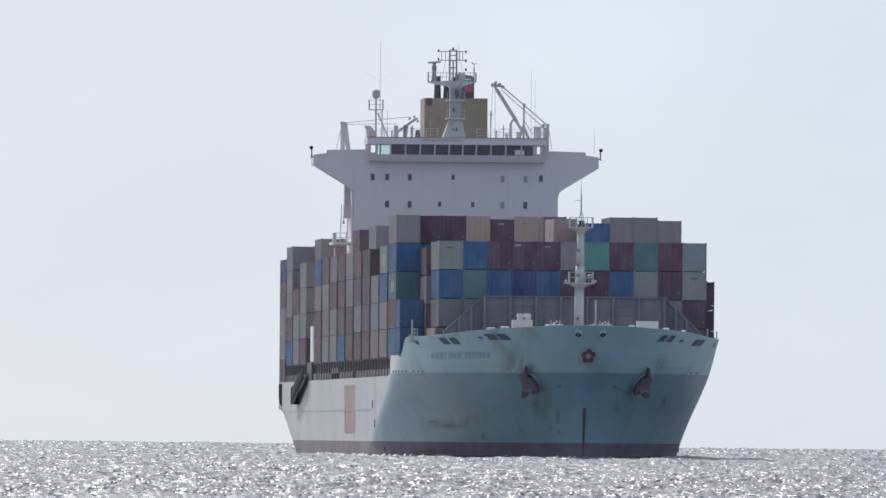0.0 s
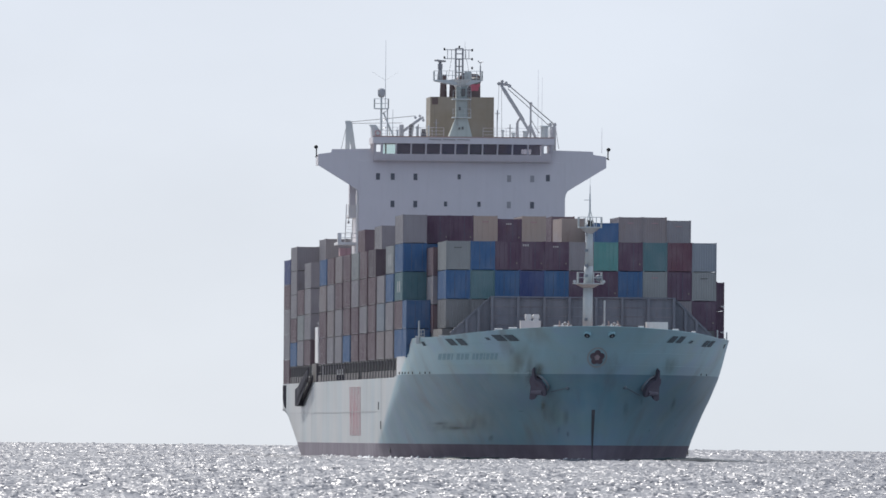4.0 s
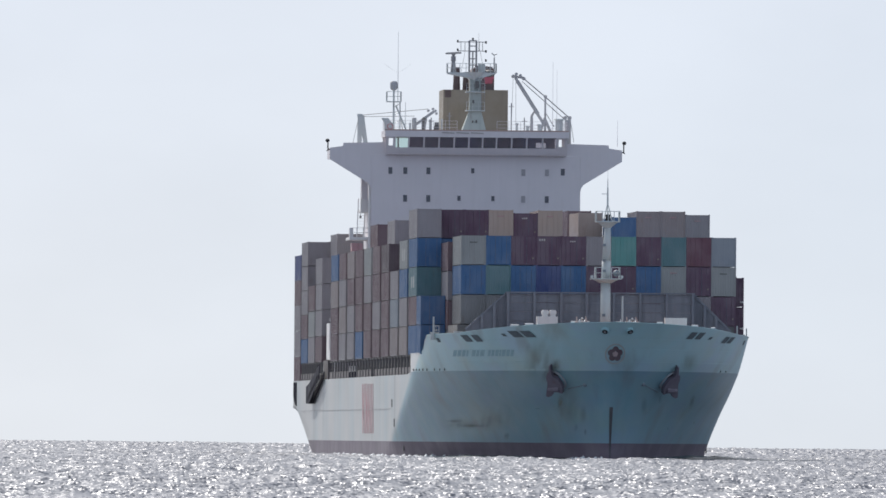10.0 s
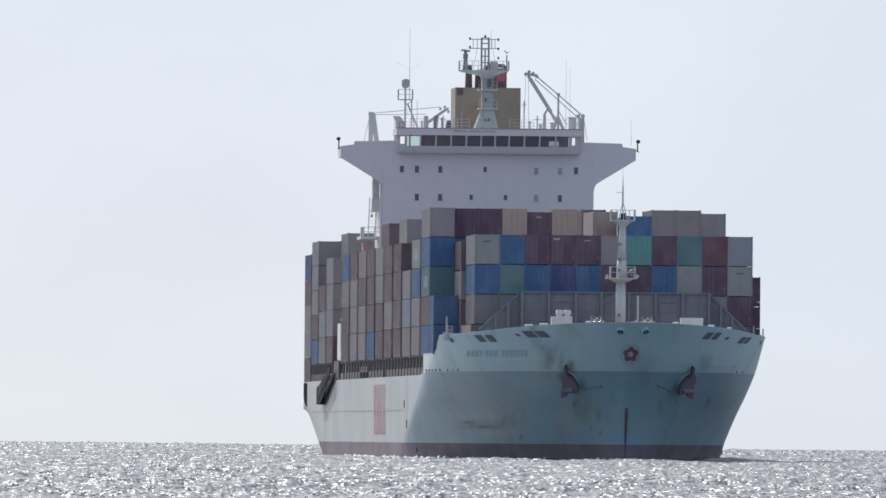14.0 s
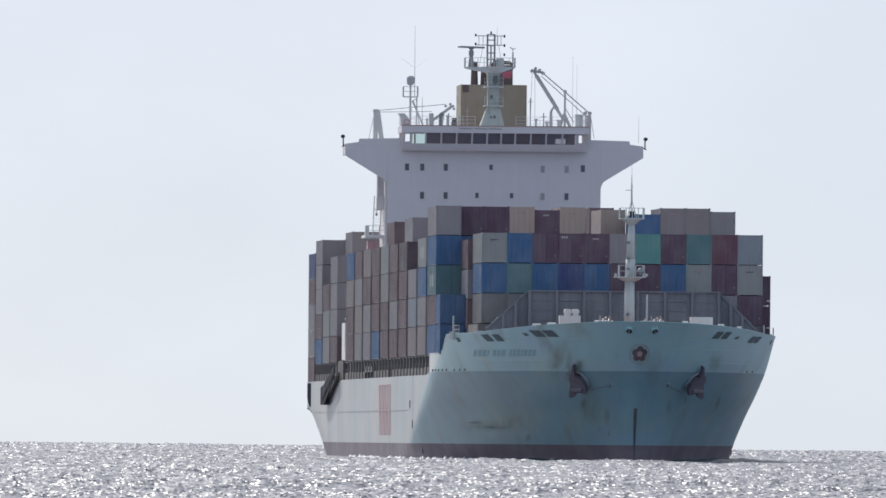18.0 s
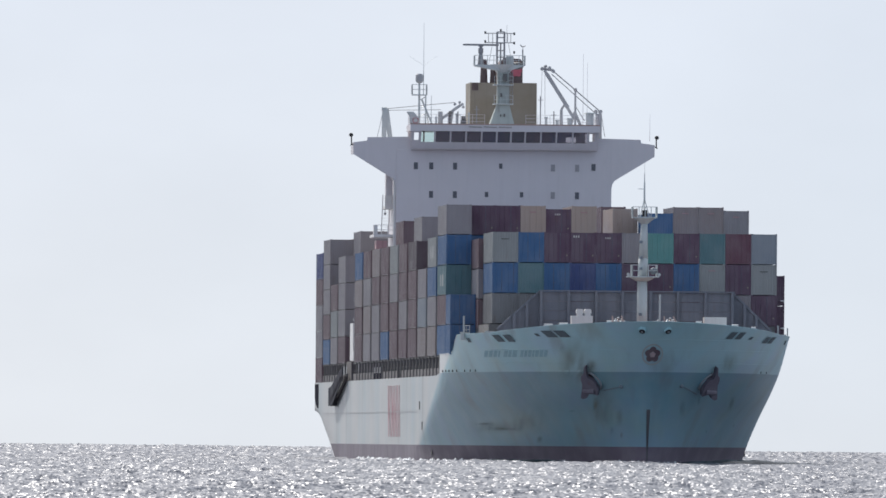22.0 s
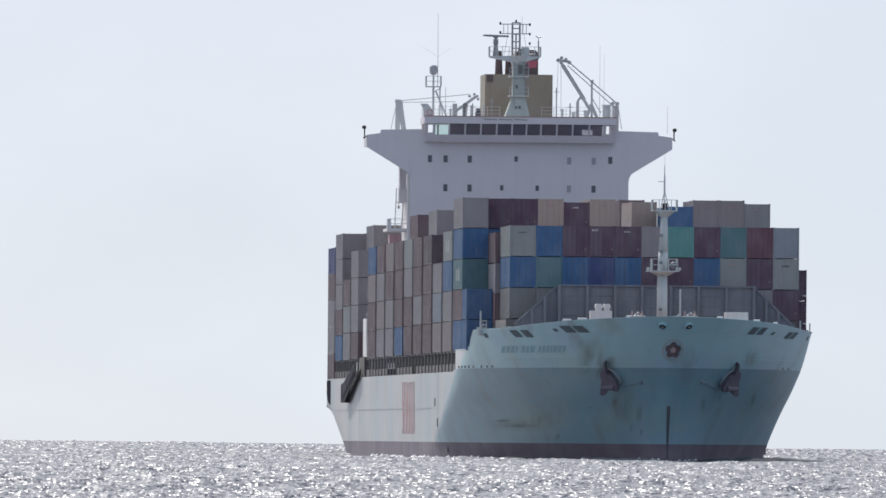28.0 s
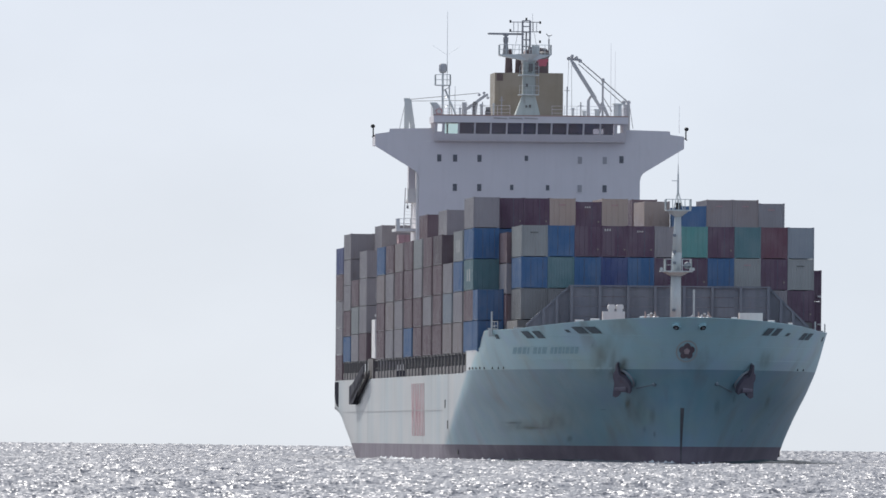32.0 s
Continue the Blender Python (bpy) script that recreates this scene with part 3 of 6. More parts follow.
def panels(ob, colour, length, height, door):
    """The sheets that close the frame: folded sides and ends, ribbed roof."""
    w, t = W40, 0.13
    m = CONT[colour]
    for x, deep, proud in ((0, 0.05, 0.012), (1, w - 0.05, w - 0.012)):
        me = shared(("side_panel", colour, length, height, x), m, lambda bm: folded(bm, "y", t, length - t, 0.1, height - 0.035, deep, proud))
        child("side_panel", me, ob)
    for y, deep, proud in ((0, 0.03, 0.02), (1, length - 0.03, length - 0.02)):
        if door and y == 0:
            continue
        me = shared(("end_panel", colour, length, height, y), m, lambda bm: folded(bm, "x", t, w - t, 0.11, height - 0.11, deep, proud, 0.25))
        child("end_panel", me, ob)
    me = shared(("roof_panel", colour, length, height), m, lambda bm: box(bm, 0.06, w - 0.06, 0.06, length - 0.06, height - 0.075, height - 0.04))
    child("roof_panel", me, ob)


def child(name, me, parent):
    ob = new(name, me)
    ob.parent = parent
    return ob


WORDS = {"blue": "blue", "navy": "navy blue", "maroon": "dark maroon", "red": "dull red", "brown": "brown", "grey": "grey", "sage": "sage grey", "taupe": "taupe grey",
         "cream": "cream", "teal": "dark teal", "green": "sea green", "steel": "steel blue", "slate": "dirty slate grey", "umber": "very dark brown"}
TAKEN = set()


CARGO = []


def door_leaf(ob, colour, height, x):
    """One door leaf with its two locking bars, each with brackets and a handle."""
    def leaf(bm):
        box(bm, -0.01, 1.09, -0.012, 0.03, 0.12, height - 0.12)
        for k in range(4):
            z0 = 0.18 + k * (height - 0.32) / 4
            box(bm, 0.06, 1.0, -0.018, -0.012, z0, z0 + (height - 0.32) / 4 - 0.12)

    def bar(bm):
        rod(bm, (0, -0.03, 0.1), (0, -0.03, height - 0.1), 0.016, 0.016, 6)
        for z in (0.16, 0.75, 1.9, height - 0.2):
            box(bm, -0.04, 0.04, -0.035, -0.012, z - 0.03, z + 0.03)
        box(bm, -0.03, 0.2, -0.05, -0.035, 1.02, 1.05)

    d = child("door", shared(("door", colour, height), CONT[colour], leaf), ob)
    d.location = (x, 0.035, 0)
    if colour == "maroon" and x > 1:
        child("placard", shared(("placard",), PLACARD, lambda bm: box(bm, 0.84, 0.97, -0.03, -0.02, 0.62, 0.78)), d)
    for k in (0.28, 0.76):
        worn = colour == "blue" and k > 0.5 or colour == "maroon" and x > 1 and k < 0.5
        child("locking_bar", shared(("locking_bar", "worn" if worn else colour, height), LOCK_STEEL if worn else CONT[colour], bar), d).location = (k, 0, 0)


def container(colour, x, y, z, length=L40, height=HC, door=False, mark=""):
    ob = new("container", container_mesh(colour, length, height))
    CARGO.append((ob, (x, y, z)))
    where = "in the stack before the deckhouse" if y < 196 else "in the stack behind the deckhouse"
    tagged(ob, WORDS[colour] + " corrugated steel container " + where, "container", "containers stacked on the ship's deck")
    panels(ob, colour, length, height, door)
    if door:
        for k in (0.14, 1.238):
            door_leaf(ob, colour, height, k)
    me_col = {"r": RED_FADED, "l": MARK_PALE, "d": MARK_DARK}.get(mark, MARK_WHITE)
    bars = {"w": [(0.85 + i * 0.2, 0.97 + i * 0.2, height - 0.6, height - 0.46) for i in range(3)], "d": [(0.85 + i * 0.25, 1.05 + i * 0.25, height - 0.72, height - 0.63) for i in range(3)], "r": [(0.88 + i * 0.22, 1.06 + i * 0.22, height - 0.68, height - 0.58) for i in range(3)],
            "t": [(0.3 + i * 0.22, 0.42 + i * 0.22, height - 0.5, height - 0.3) for i in range(3)], "l": [(3.8 + k * 3.0, 5.4 + k * 3.0, 0.85, 2.0) for k in range(2)]}.get(mark, ())
    for a, b, c, d in bars:
        bm = bmesh.new()
        if mark == "l":
            folded(bm, "y", 0.13 + 0.2713 * round(a / 0.2713), 0.13 + 0.2713 * round(b / 0.2713), c, d, 0.046, 0.008, 0.2713)
        else:
            box(bm, a, b, -0.03, 0.03, c, d)
        part("marking", bm, me_col, ob, "faded painted mark")
    return ob


BAYS = {"C": 49.7}
for i, key in enumerate("DEFGHIJKL"):
    BAYS[key] = 49.7 + 14.566 * (i + 1)
for i, key in enumerate("MNOP"):
    BAYS[key] = 210.1 + 13.89 * i
BASE = 10.0


def col_x(k):
    return -HB + CP * k


def stack(bay, k, colours, base=BASE, height=HC, length=L40, door=False, marks=""):
    z = base
    for i, c in enumerate(colours):
        container(c, col_x(k), BAYS[bay], z, length, height, door and c in ("blue", "teal"), marks[i] if i < len(marks) and marks[i] != "-" else "")
        TAKEN.add((bay, k, i))
        z += height + 0.003


# starboard outer row, bay by bay, bottom to top
SIDE = (
    ("C", "blue brown teal blue grey", "--l--"), ("D", "taupe grey blue sage", "---l"), ("E", "taupe steel grey", ""), ("F", "brown brown brown umber", ""),
    ("G", "brown grey brown brown", ""), ("H", "brown brown grey sage", ""), ("I", "blue brown brown brown", ""), ("J", "grey grey brown taupe", ""),
    ("K", "grey taupe grey brown", ""), ("L", "brown brown taupe blue", ""), ("M", "brown grey grey grey", ""), ("N", "grey sage brown", ""),
    ("O", "blue brown grey grey grey", ""),
)
for bay, colours, marks in SIDE:
    stack(bay, 0, colours.split(), marks=marks, height=HC if bay != "O" else 2.75, door=bay == "C")
stack("P", 0, "brown grey grey brown navy".split(), base=7.95)
# two short blue boxes before the first full-width bay
for i in range(2):
    container("blue", col_x(0), 43.35, BASE + i * (HC + 0.003), L20, HC, True)

# top tiers that show across the first full-width bay
TOP = {1: "maroon", 2: "maroon", 3: "cream", 4: "maroon", 5: "cream", 8: "blue", 9: "taupe", 10: "taupe", 11: "grey"}
CU, CL = 52.7, 11.4
for k in range(1, 12):
    z = BASE + 3 * (HC + 0.003)
    c4 = {1: "blue", 2: "maroon"}.get(k, ("brown", "grey", "blue")[k % 3])
    if k == 8:
        container(c4, col_x(k), CU, z, CL, STD)
        z += STD
    else:
        container(c4, col_x(k), CU, z, CL)
        z += HC + 0.003
    TAKEN.add(("C", k, 3))
    if k in TOP:
        h = STD if k in (4, 8, 11) else HC
        container(TOP[k], col_x(k), CU, z, CL, h, door=TOP[k] in ("maroon", "cream"), mark={1: "", 3: "r", 5: "r", 4: "w", 9: "r", 10: "r", 11: "r"}.get(k, ""))
        TAKEN.add(("C", k, 4))
stack("C", 12, "maroon brown maroon".split(), height=STD, base=10.2)
# single high boxes further aft
for bay, k, c, n in (("D", 7, "cream", 4), ("E", 7, "brown", 4), ("H", 1, "grey", 4), ("H", 2, "grey", 4), ("J", 1, "brown", 4), ("N", 1, "grey", 4), ("N", 2, "grey", 4), ("M", 1, "grey", 3), ("M", 2, "taupe", 3), ("O", 1, "grey", 4)):
    h = HC if bay != "O" else 2.75
    container(c, col_x(k), BAYS[bay], BASE + n * (h + 0.003) + (0.42 if bay == "E" else 0.0), height=h, door=c == "cream", mark="t" if bay == "E" else "")
    TAKEN.add((bay, k, n))

# foremost bay, eleven across, bottom to top
FRONT = (
    "slate slate grey brown grey steel grey brown grey grey maroon",
    "blue teal blue navy blue maroon maroon blue sage maroon sage",
    "sage blue maroon maroon maroon grey green maroon teal red steel",
)
UA, XA, ZA = 27.7, -13.2, 12.87
for n, row in enumerate(FRONT):
    for k, c in enumerate(row.split()):
        container(c, XA + CP * k, UA, ZA + n * (HC + 0.003), door=c in ("maroon", "blue", "navy", "green", "red"),
                  mark={(2, 3): "t", (2, 4): "w", (2, 0): "d", (1, 8): "r", (1, 10): "d", (2, 9): ""}.get((n, k), ""))
# a low outer stack beside it to port
for n in range(2):
    container("maroon", 13.3, 40.3, 12.0 + n * (HC + 0.003), length=9.0)
# second bay behind it: only its outer row and top show
for n, c in enumerate("brown grey brown".split()):
    container(c, XA - 0.45, 40.1, 12.4 + n * (HC + 0.003))


def stowed():
    """The inner stacks, hidden behind the outer ones, bay by bay."""
    rng = random.Random(3)
    for bay, u in BAYS.items():
        bm = bmesh.new()
        tiers = {"C": 4, "E": 4, "N": 4, "O": 4, "P": 4}.get(bay, 4)
        for k in range(1, 13):
            top = tiers if k < 12 else 3
            if bay in ("E", "N") and k == 12:
                top = 3
            for n in range(top):
                if (bay, k, n) in TAKEN:
                    continue
                z = BASE + n * (HC + 0.003)
                x = col_x(k)
                box(bm, x, x + W40, (u if bay != "C" else CU) + rng.uniform(0, 0.03), u + L40, z, z + HC)
        tagged(part("stowed_containers", bm, STOWED, SHIP, "mixed containers stowed tightly inside the bay"), kind="stuff")
    bm = bmesh.new()
    for k in range(1, 11):
        for n in range(3):
            box(bm, XA + CP * k, XA + CP * k + W40, 40.1, 52.2, 12.4 + n * 2.9, 12.4 + (n + 1) * 2.9 - 0.01)
    tagged(part("stowed_containers", bm, STOWED, SHIP, "mixed containers stowed tightly inside the bay"), kind="stuff")


stowed()


def lashing_bridges():
    """Narrow dark steel frames added between bays to deepen the shade in the gaps."""
    keys = "CDEFGHIJKL"
    gaps = [(BAYS[a] + L40 + BAYS[b]) / 2 for a, b in zip(keys, keys[1:])] + [(BAYS[a] + L40 + BAYS[b]) / 2 for a, b in zip("MNO", "NOP")]
    for u in gaps:
        for s in (-1, 1):
            bm = bmesh.new()
            for x in (15.98, 14.3):
                box(bm, *sorted((s * (x - 0.3), s * x)), u + 0.25, u + 0.75, 9.97, 18.6)
            for z in (12.7, 15.6, 18.5):
                box(bm, *sorted((s * 13.6, s * 15.98)), u - 0.1, u + 0.85, z, z + 0.12)
            beam(bm, (s * 15.9, u + 0.5, 10.0), (s * 14.2, u + 0.5, 12.7), 0.1, 0.1)
            beam(bm, (s * 15.9, u + 0.5, 15.6), (s * 14.2, u + 0.5, 12.8), 0.1, 0.1)
            part("lashing_bridge", bm, DARK_GREY, SHIP, "narrow dark steel lashing bridge added to darken the gap between bays")


lashing_bridges()


# ---- deckhouse and bridge ----
UH = 196.8


def deckhouse():
    bm = bmesh.new()
    box(bm, -11.55, 11.55, UH, UH + 12.6, 7.95, 32.85)
    house = part("deckhouse", bm, WHITE, SHIP, "tall white steel deckhouse")
    # bridge wings on flared brackets
    for s in (-1, 1):
        bm = bmesh.new()
        out = [(s * 11.56, 28.9), (s * 11.64, 29.3), (s * 11.85, 29.65), (s * 12.3, 29.95), (s * 16.15, 32.3), (s * 16.15, 33.55), (s * 14.7, 33.75), (s * 14.65, 34.08), (s * 9.9, 34.2), (s * 9.9, 32.86), (s * 11.56, 32.86)]
        slab(bm, out, UH, UH + 0.25)
        box(bm, *sorted((s * 11.5, s * 16.1)), UH + 0.25, UH + 4.6, 32.35, 32.6)
        box(bm, *sorted((s * 16.0, s * 16.15)), UH + 0.25, UH + 4.6, 32.35, 33.55)
        box(bm, *sorted((s * 11.5, s * 16.15)), UH + 4.5, UH + 4.62, 32.35, 33.6)
        part("bridge_wing", bm, WHITE, SHIP, "white overhanging bridge wing")
        bm = bmesh.new()
        rod(bm, (s * 16.35, UH + 0.3, 33.3), (s * 16.35, UH + 0.3, 34.3), 0.07)
        ball(bm, (s * 16.4, UH + 0.2, 34.35), 0.24, 8, 0.9)
        beam(bm, (s * 16.1, UH + 0.3, 33.4), (s * 16.5, UH + 0.3, 33.2), 0.1, 0.1)
        part("wing_lamp", bm, BLACK, SHIP, "black signal lamp on a short post")

    # square windows in the front
    def window(x, z, w, h, lit=False):
        bm = bmesh.new()
        t = 0.07
        for a, b, c, d in ((-w / 2 - t, w / 2 + t, -h / 2 - t, -h / 2), (-w / 2 - t, w / 2 + t, h / 2, h / 2 + t), (-w / 2 - t, -w / 2, -h / 2, h / 2), (w / 2, w / 2 + t, -h / 2, h / 2)):
            box(bm, x + a, x + b, UH - 0.05, UH, z + c, z + d)
        f = part("window", bm, WHITE, house)
        bm = bmesh.new()
        box(bm, x - w / 2, x + w / 2, UH - 0.02, UH - 0.004, z - h / 2, z + h / 2)
        g = part("window_pane", bm, CURTAIN if lit else GLASS, house, "pale curtained window pane" if lit else "dark window pane")

    for x in (-9.45, -7.8, -5.25, 9.6):
        window(x, 31.1, 0.44, 0.74)
    window(-0.35, 31.15, 0.36, 0.56)
    for x in (5.25, 7.85):
        window(x, 31.0, 0.44, 0.74, True)
    for x in (-7.8, -5.25, 7.85):
        window(x, 28.05, 0.44, 0.74)
    for x in (-1.85, 1.9):
        window(x, 28.1, 0.36, 0.56)
    window(5.25, 28.05, 0.44, 0.74, True)
    for z in (12.0, 15.1, 18.2, 21.5, 24.8):
        for x in (-9.4, -5.2, -1.8, 1.8, 5.2, 9.4):
            window(x, z, 0.44, 0.74)
    # faint deck lines
    for z in (26.6, 29.6):
        bm = bmesh.new()
        box(bm, -11.5, 11.5, UH - 0.015, UH, z, z + 0.03)
        part("deck_seam", bm, WHITE, house)

    # wheelhouse: sill, posts, panes, roof, open at both front corners
    y0, y1 = UH - 1.3, UH + 5.0
    bm = bmesh.new()
    lean = 0.55
    slab(bm, [(-10.0, 33.65), (-10.0, 32.95), (-9.9, 32.8), (9.9, 32.8), (10.0, 32.95), (10.0, 33.65)], y0, y0 + 0.15)
    for v in bm.verts:
        v.co.y += lean * (34.8 - v.co.z)
    box(bm, -9.9, 9.9, y0 + 1.2, UH + 0.3, 32.78, 32.9)
    for s in (-1, 1):
        box(bm, *sorted((s * 9.85, s * 10.0)), y0 + 1.1, y1, 32.8, 33.65)
    box(bm, -10.0, 10.0, y1 - 0.15, y1, 32.8, 33.65)
    part("wheelhouse_wall", bm, WHITE, SHIP, "white wheelhouse front below its windows")
    bm = bmesh.new()
    box(bm, -10.15, 10.15, y0 - 0.15, y1 + 0.2, 34.8, 35.5)
    part("wheelhouse_roof", bm, WHITE, SHIP, "white wheelhouse roof")
    bm = bmesh.new()
    box(bm, -10.17, 10.17, y0 - 0.17, y0 - 0.03, 35.5, 35.62)
    part("roof_edge", bm, RUSTY, SHIP, "rust-red strip along the roof edge")
    bm = bmesh.new()
    box(bm, -9.8, 9.8, y0 + 0.2, y1 - 0.2, 32.9, 32.96)
    # a lined bulkhead at the back with a window in it
    for a, b, c, d in ((-7.3, 6.75, 32.9, 34.8), (7.85, 8.85, 32.9, 34.8), (6.75, 7.85, 32.9, 33.78), (6.75, 7.85, 34.33, 34.8)):
        box(bm, a, b, y0 + 3.2, y0 + 3.4, c, d)
    part("wheelhouse_inside", bm, LINING, SHIP, "pale lining behind the bridge windows")
    bm = bmesh.new()
    box(bm, -4.0, 5.2, y0 + 1.5, y0 + 2.1, 32.96, 33.9)
    part("bridge_console", bm, SIDE_GREY, SHIP)
    def leaned(bm):
        for v in bm.verts:
            v.co.y += lean * (34.8 - v.co.z)

    edges = [-9.05, -7.5, -5.82, -4.16, -2.49, -0.87, 0.65, 2.18, 3.86, 5.53, 7.28, 8.87]
    posts = [(x, y0 + 0.1) for x in edges + [-9.92, 9.92]] + [(s * 9.93, y) for s in (-1, 1) for y in (y0 + 2.4, y0 + 4.8, y1 - 0.1)] + [(x, y1 - 0.08) for x in (-8.3, -6.5, 6.3, 8.3)]
    for x, y in posts:
        bm = bmesh.new()
        box(bm, x - 0.09, x + 0.09, y - 0.08, y + 0.08, 33.65, 34.8)
        if y < y0 + 0.2:
            leaned(bm)
        part("window_post", bm, WHITE, SHIP)
    for a, b in zip(edges[1:], edges[2:]):
        bm = bmesh.new()
        box(bm, a + 0.09, b - 0.09, y0 + 0.08, y0 + 0.1, 33.65, 34.8)
        leaned(bm)
        part("bridge_pane", bm, TINT, SHIP, "dark tinted bridge window")
    for a, b in ((-9.83, -9.14), (8.96, 9.83)):
        bm = bmesh.new()
        for c, d, e, f in ((a, b, 33.65, 33.85), (a, b, 34.65, 34.8), (a, a + 0.1, 33.85, 34.65), (b - 0.1, b, 33.85, 34.65)):
            box(bm, c, d, y0 + 0.06, y0 + 0.12, e, f)
        leaned(bm)
        part("wheelhouse_corner", bm, WHITE, SHIP, "white steel corner of the wheelhouse")
    for a, b in ((-8.96, -7.59),):
        bm = bmesh.new()
        box(bm, a, b, y0 + 0.08, y0 + 0.1, 33.65, 34.8)
        leaned(bm)
        part("bridge_pane", bm, CLEAR, SHIP, "clear bridge window with daylight behind")
    # three bars that stand for faint lettering on the roof front
    bm = bmesh.new()
    for x in (-3.0, -1.4, 0.2):
        beam(bm, (x - 0.9, y0 - 0.19, 35.3), (x + 0.5, y0 - 0.19, 35.25), 0.06, 0.12)
    part("roof_lettering", bm, SIDE_GREY, SHIP)
    # rails on the roof and on the wings
    for s in (-1, 1):
        bm = bmesh.new()
        rail(bm, [(s * 10.0, UH + 4.8, 35.5), (s * 10.0, y0, 35.5), (s * 2.2, y0, 35.5)], 1.1, 3, 1.3)
        part("roof_rail", bm, WHITE, SHIP, "white railing on the wheelhouse roof")
    for s in (-1, 1):
        bm = bmesh.new()
        rail(bm, [(s * 10.2, UH + 0.2, 34.1), (s * 14.6, UH + 0.2, 34.0)], 0.1, 1, 1.5)
        part("wing_rail", bm, WHITE, SHIP)
    # stair tower on the starboard side of the house
    for s in (-1,):
        for x, y, z, top, inner in ((13.8, UH + 1.5, 23.45, 24.75, 13.4), (12.5, UH + 3.0, 26.5, 27.95, 11.55)):
            bm = bmesh.new()
            box(bm, *sorted((s * 11.55, s * x)), y, UH + 8.5, z, z + 0.3)
            landing = part("stair_landing", bm, CASING_WHITE, SHIP, "white outside landing with plated sides")
            bm = bmesh.new()
            box(bm, *sorted((s * inner, s * x)), y, y + 0.06, z + 0.3, top)
            box(bm, *sorted((s * (x - 0.06), s * x)), y + 0.06, y + 1.2, z + 0.3, top)
            part("bulwark_plate", bm, CASING_WHITE, landing)
            bm = bmesh.new()
            rail(bm, [(s * 11.6, y, z + 0.3), (s * (x - 0.1), y, z + 0.3)], 1.0, 2, 0.75, 0.035)
            part("landing_rail", bm, CASING_WHITE, landing)
        bm = bmesh.new()
        box(bm, *sorted((s * 11.7, s * 12.42)), UH + 3.3, UH + 5.0, 26.8, 30.9)
        part("stair_trunk", bm, WHITE, SHIP, "white plated trunk under the bridge wing")
        for k, top in ((0.0, 28.0), (0.75, 26.8)):
            bm = bmesh.new()
            beam(bm, (s * (12.95 - k), UH + 2.6, 23.5), (s * (12.65 - k), UH + 4.6, top), 0.09, 0.16)
            part("stair_stringer", bm, CASING_WHITE, SHIP)
        for i in range(9):
            y = UH + 2.7 + 1.4 * i / 9
            bm = bmesh.new()
            box(bm, s * (12.55 - 0.03 * i) - 0.36, s * (12.55 - 0.03 * i) + 0.36, y, y + 0.22, 23.9 + 2.9 * i / 9, 23.93 + 2.9 * i / 9)
            part("stair_tread", bm, CASING_WHITE, SHIP)
        # a small lamp under the landing and a locker on the lower one
        bm = bmesh.new()
        ball(bm, (s * 12.5, UH + 3.2, 26.0), 0.14, 8)
        rod(bm, (s * 12.5, UH + 3.2, 26.0), (s * 12.5, UH + 3.2, 26.5), 0.03)
        part("deck_lamp", bm, GEAR_GREY, SHIP)
        bm = bmesh.new()
        box(bm, *sorted((s * 12.3, s * 13.5)), UH + 2.0, UH + 4.5, 22.2, 23.1)
        part("deck_locker", bm, RED_FADED, SHIP, "faded red locker under the landing")
        bm = bmesh.new()
        rod(bm, (s * 11.64, UH + 0.6, 10), (s * 11.64, UH + 0.6, 29.3), 0.16, 0.16, 12)
        for k in range(6):
            a0, a1 = math.pi / 12 * k, math.pi / 12 * (k + 1)
            rod(bm, (s * (12.14 - 0.5 * math.cos(a0)), UH + 0.6, 29.3 + 0.6 * math.sin(a0)), (s * (12.14 - 0.5 * math.cos(a1)), UH + 0.6, 29.3 + 0.6 * math.sin(a1)), 0.16, 0.16, 12)
        part("vent_pipe", bm, CASING_WHITE, SHIP, "white ventilation pipe bent into the house")


LINING = plain("bulkhead_lining", (0.62, 0.56, 0.56), 0.6)
CURTAIN = plain("curtain", (0.33, 0.32, 0.335), 0.4)
RUSTY = plain("rust_red_strip", (0.40, 0.27, 0.235), 0.6)


def tinted(name, tint, room_light):
    m, n, l, bsdf = nodes_of(name)
    out = [x for x in n if x.type == "OUTPUT_MATERIAL"][0]
    tr = n.new("ShaderNodeBsdfTransparent")
    tr.inputs[0].default_value = (*tint, 1)
    gl = n.new("ShaderNodeBsdfGlossy")
    gl.inputs["Roughness"].default_value = 0.05
    fr = n.new("ShaderNodeFresnel")
    mx = n.new("ShaderNodeMixShader")
    # a diffuse grey film paints in the light of the room behind the panes
    film = n.new("ShaderNodeMixShader")
    film.inputs[0].default_value = room_light
    bsdf.inputs["Base Color"].default_value = (0.30, 0.275, 0.315, 1)
    bsdf.inputs["Roughness"].default_value = 0.9
    l.new(tr.outputs[0], film.inputs[1])
    l.new(bsdf.outputs[0], film.inputs[2])
    l.new(fr.outputs[0], mx.inputs[0])
    l.new(film.outputs[0], mx.inputs[1])
    l.new(gl.outputs[0], mx.inputs[2])
    l.new(mx.outputs[0], out.inputs["Surface"])
    return m


TINT = tinted("tinted_glass", (0.86, 0.83, 0.87), 0.4)
CLEAR = tinted("clear_glass", (0.8, 0.9, 0.88), 0.04)
deckhouse()


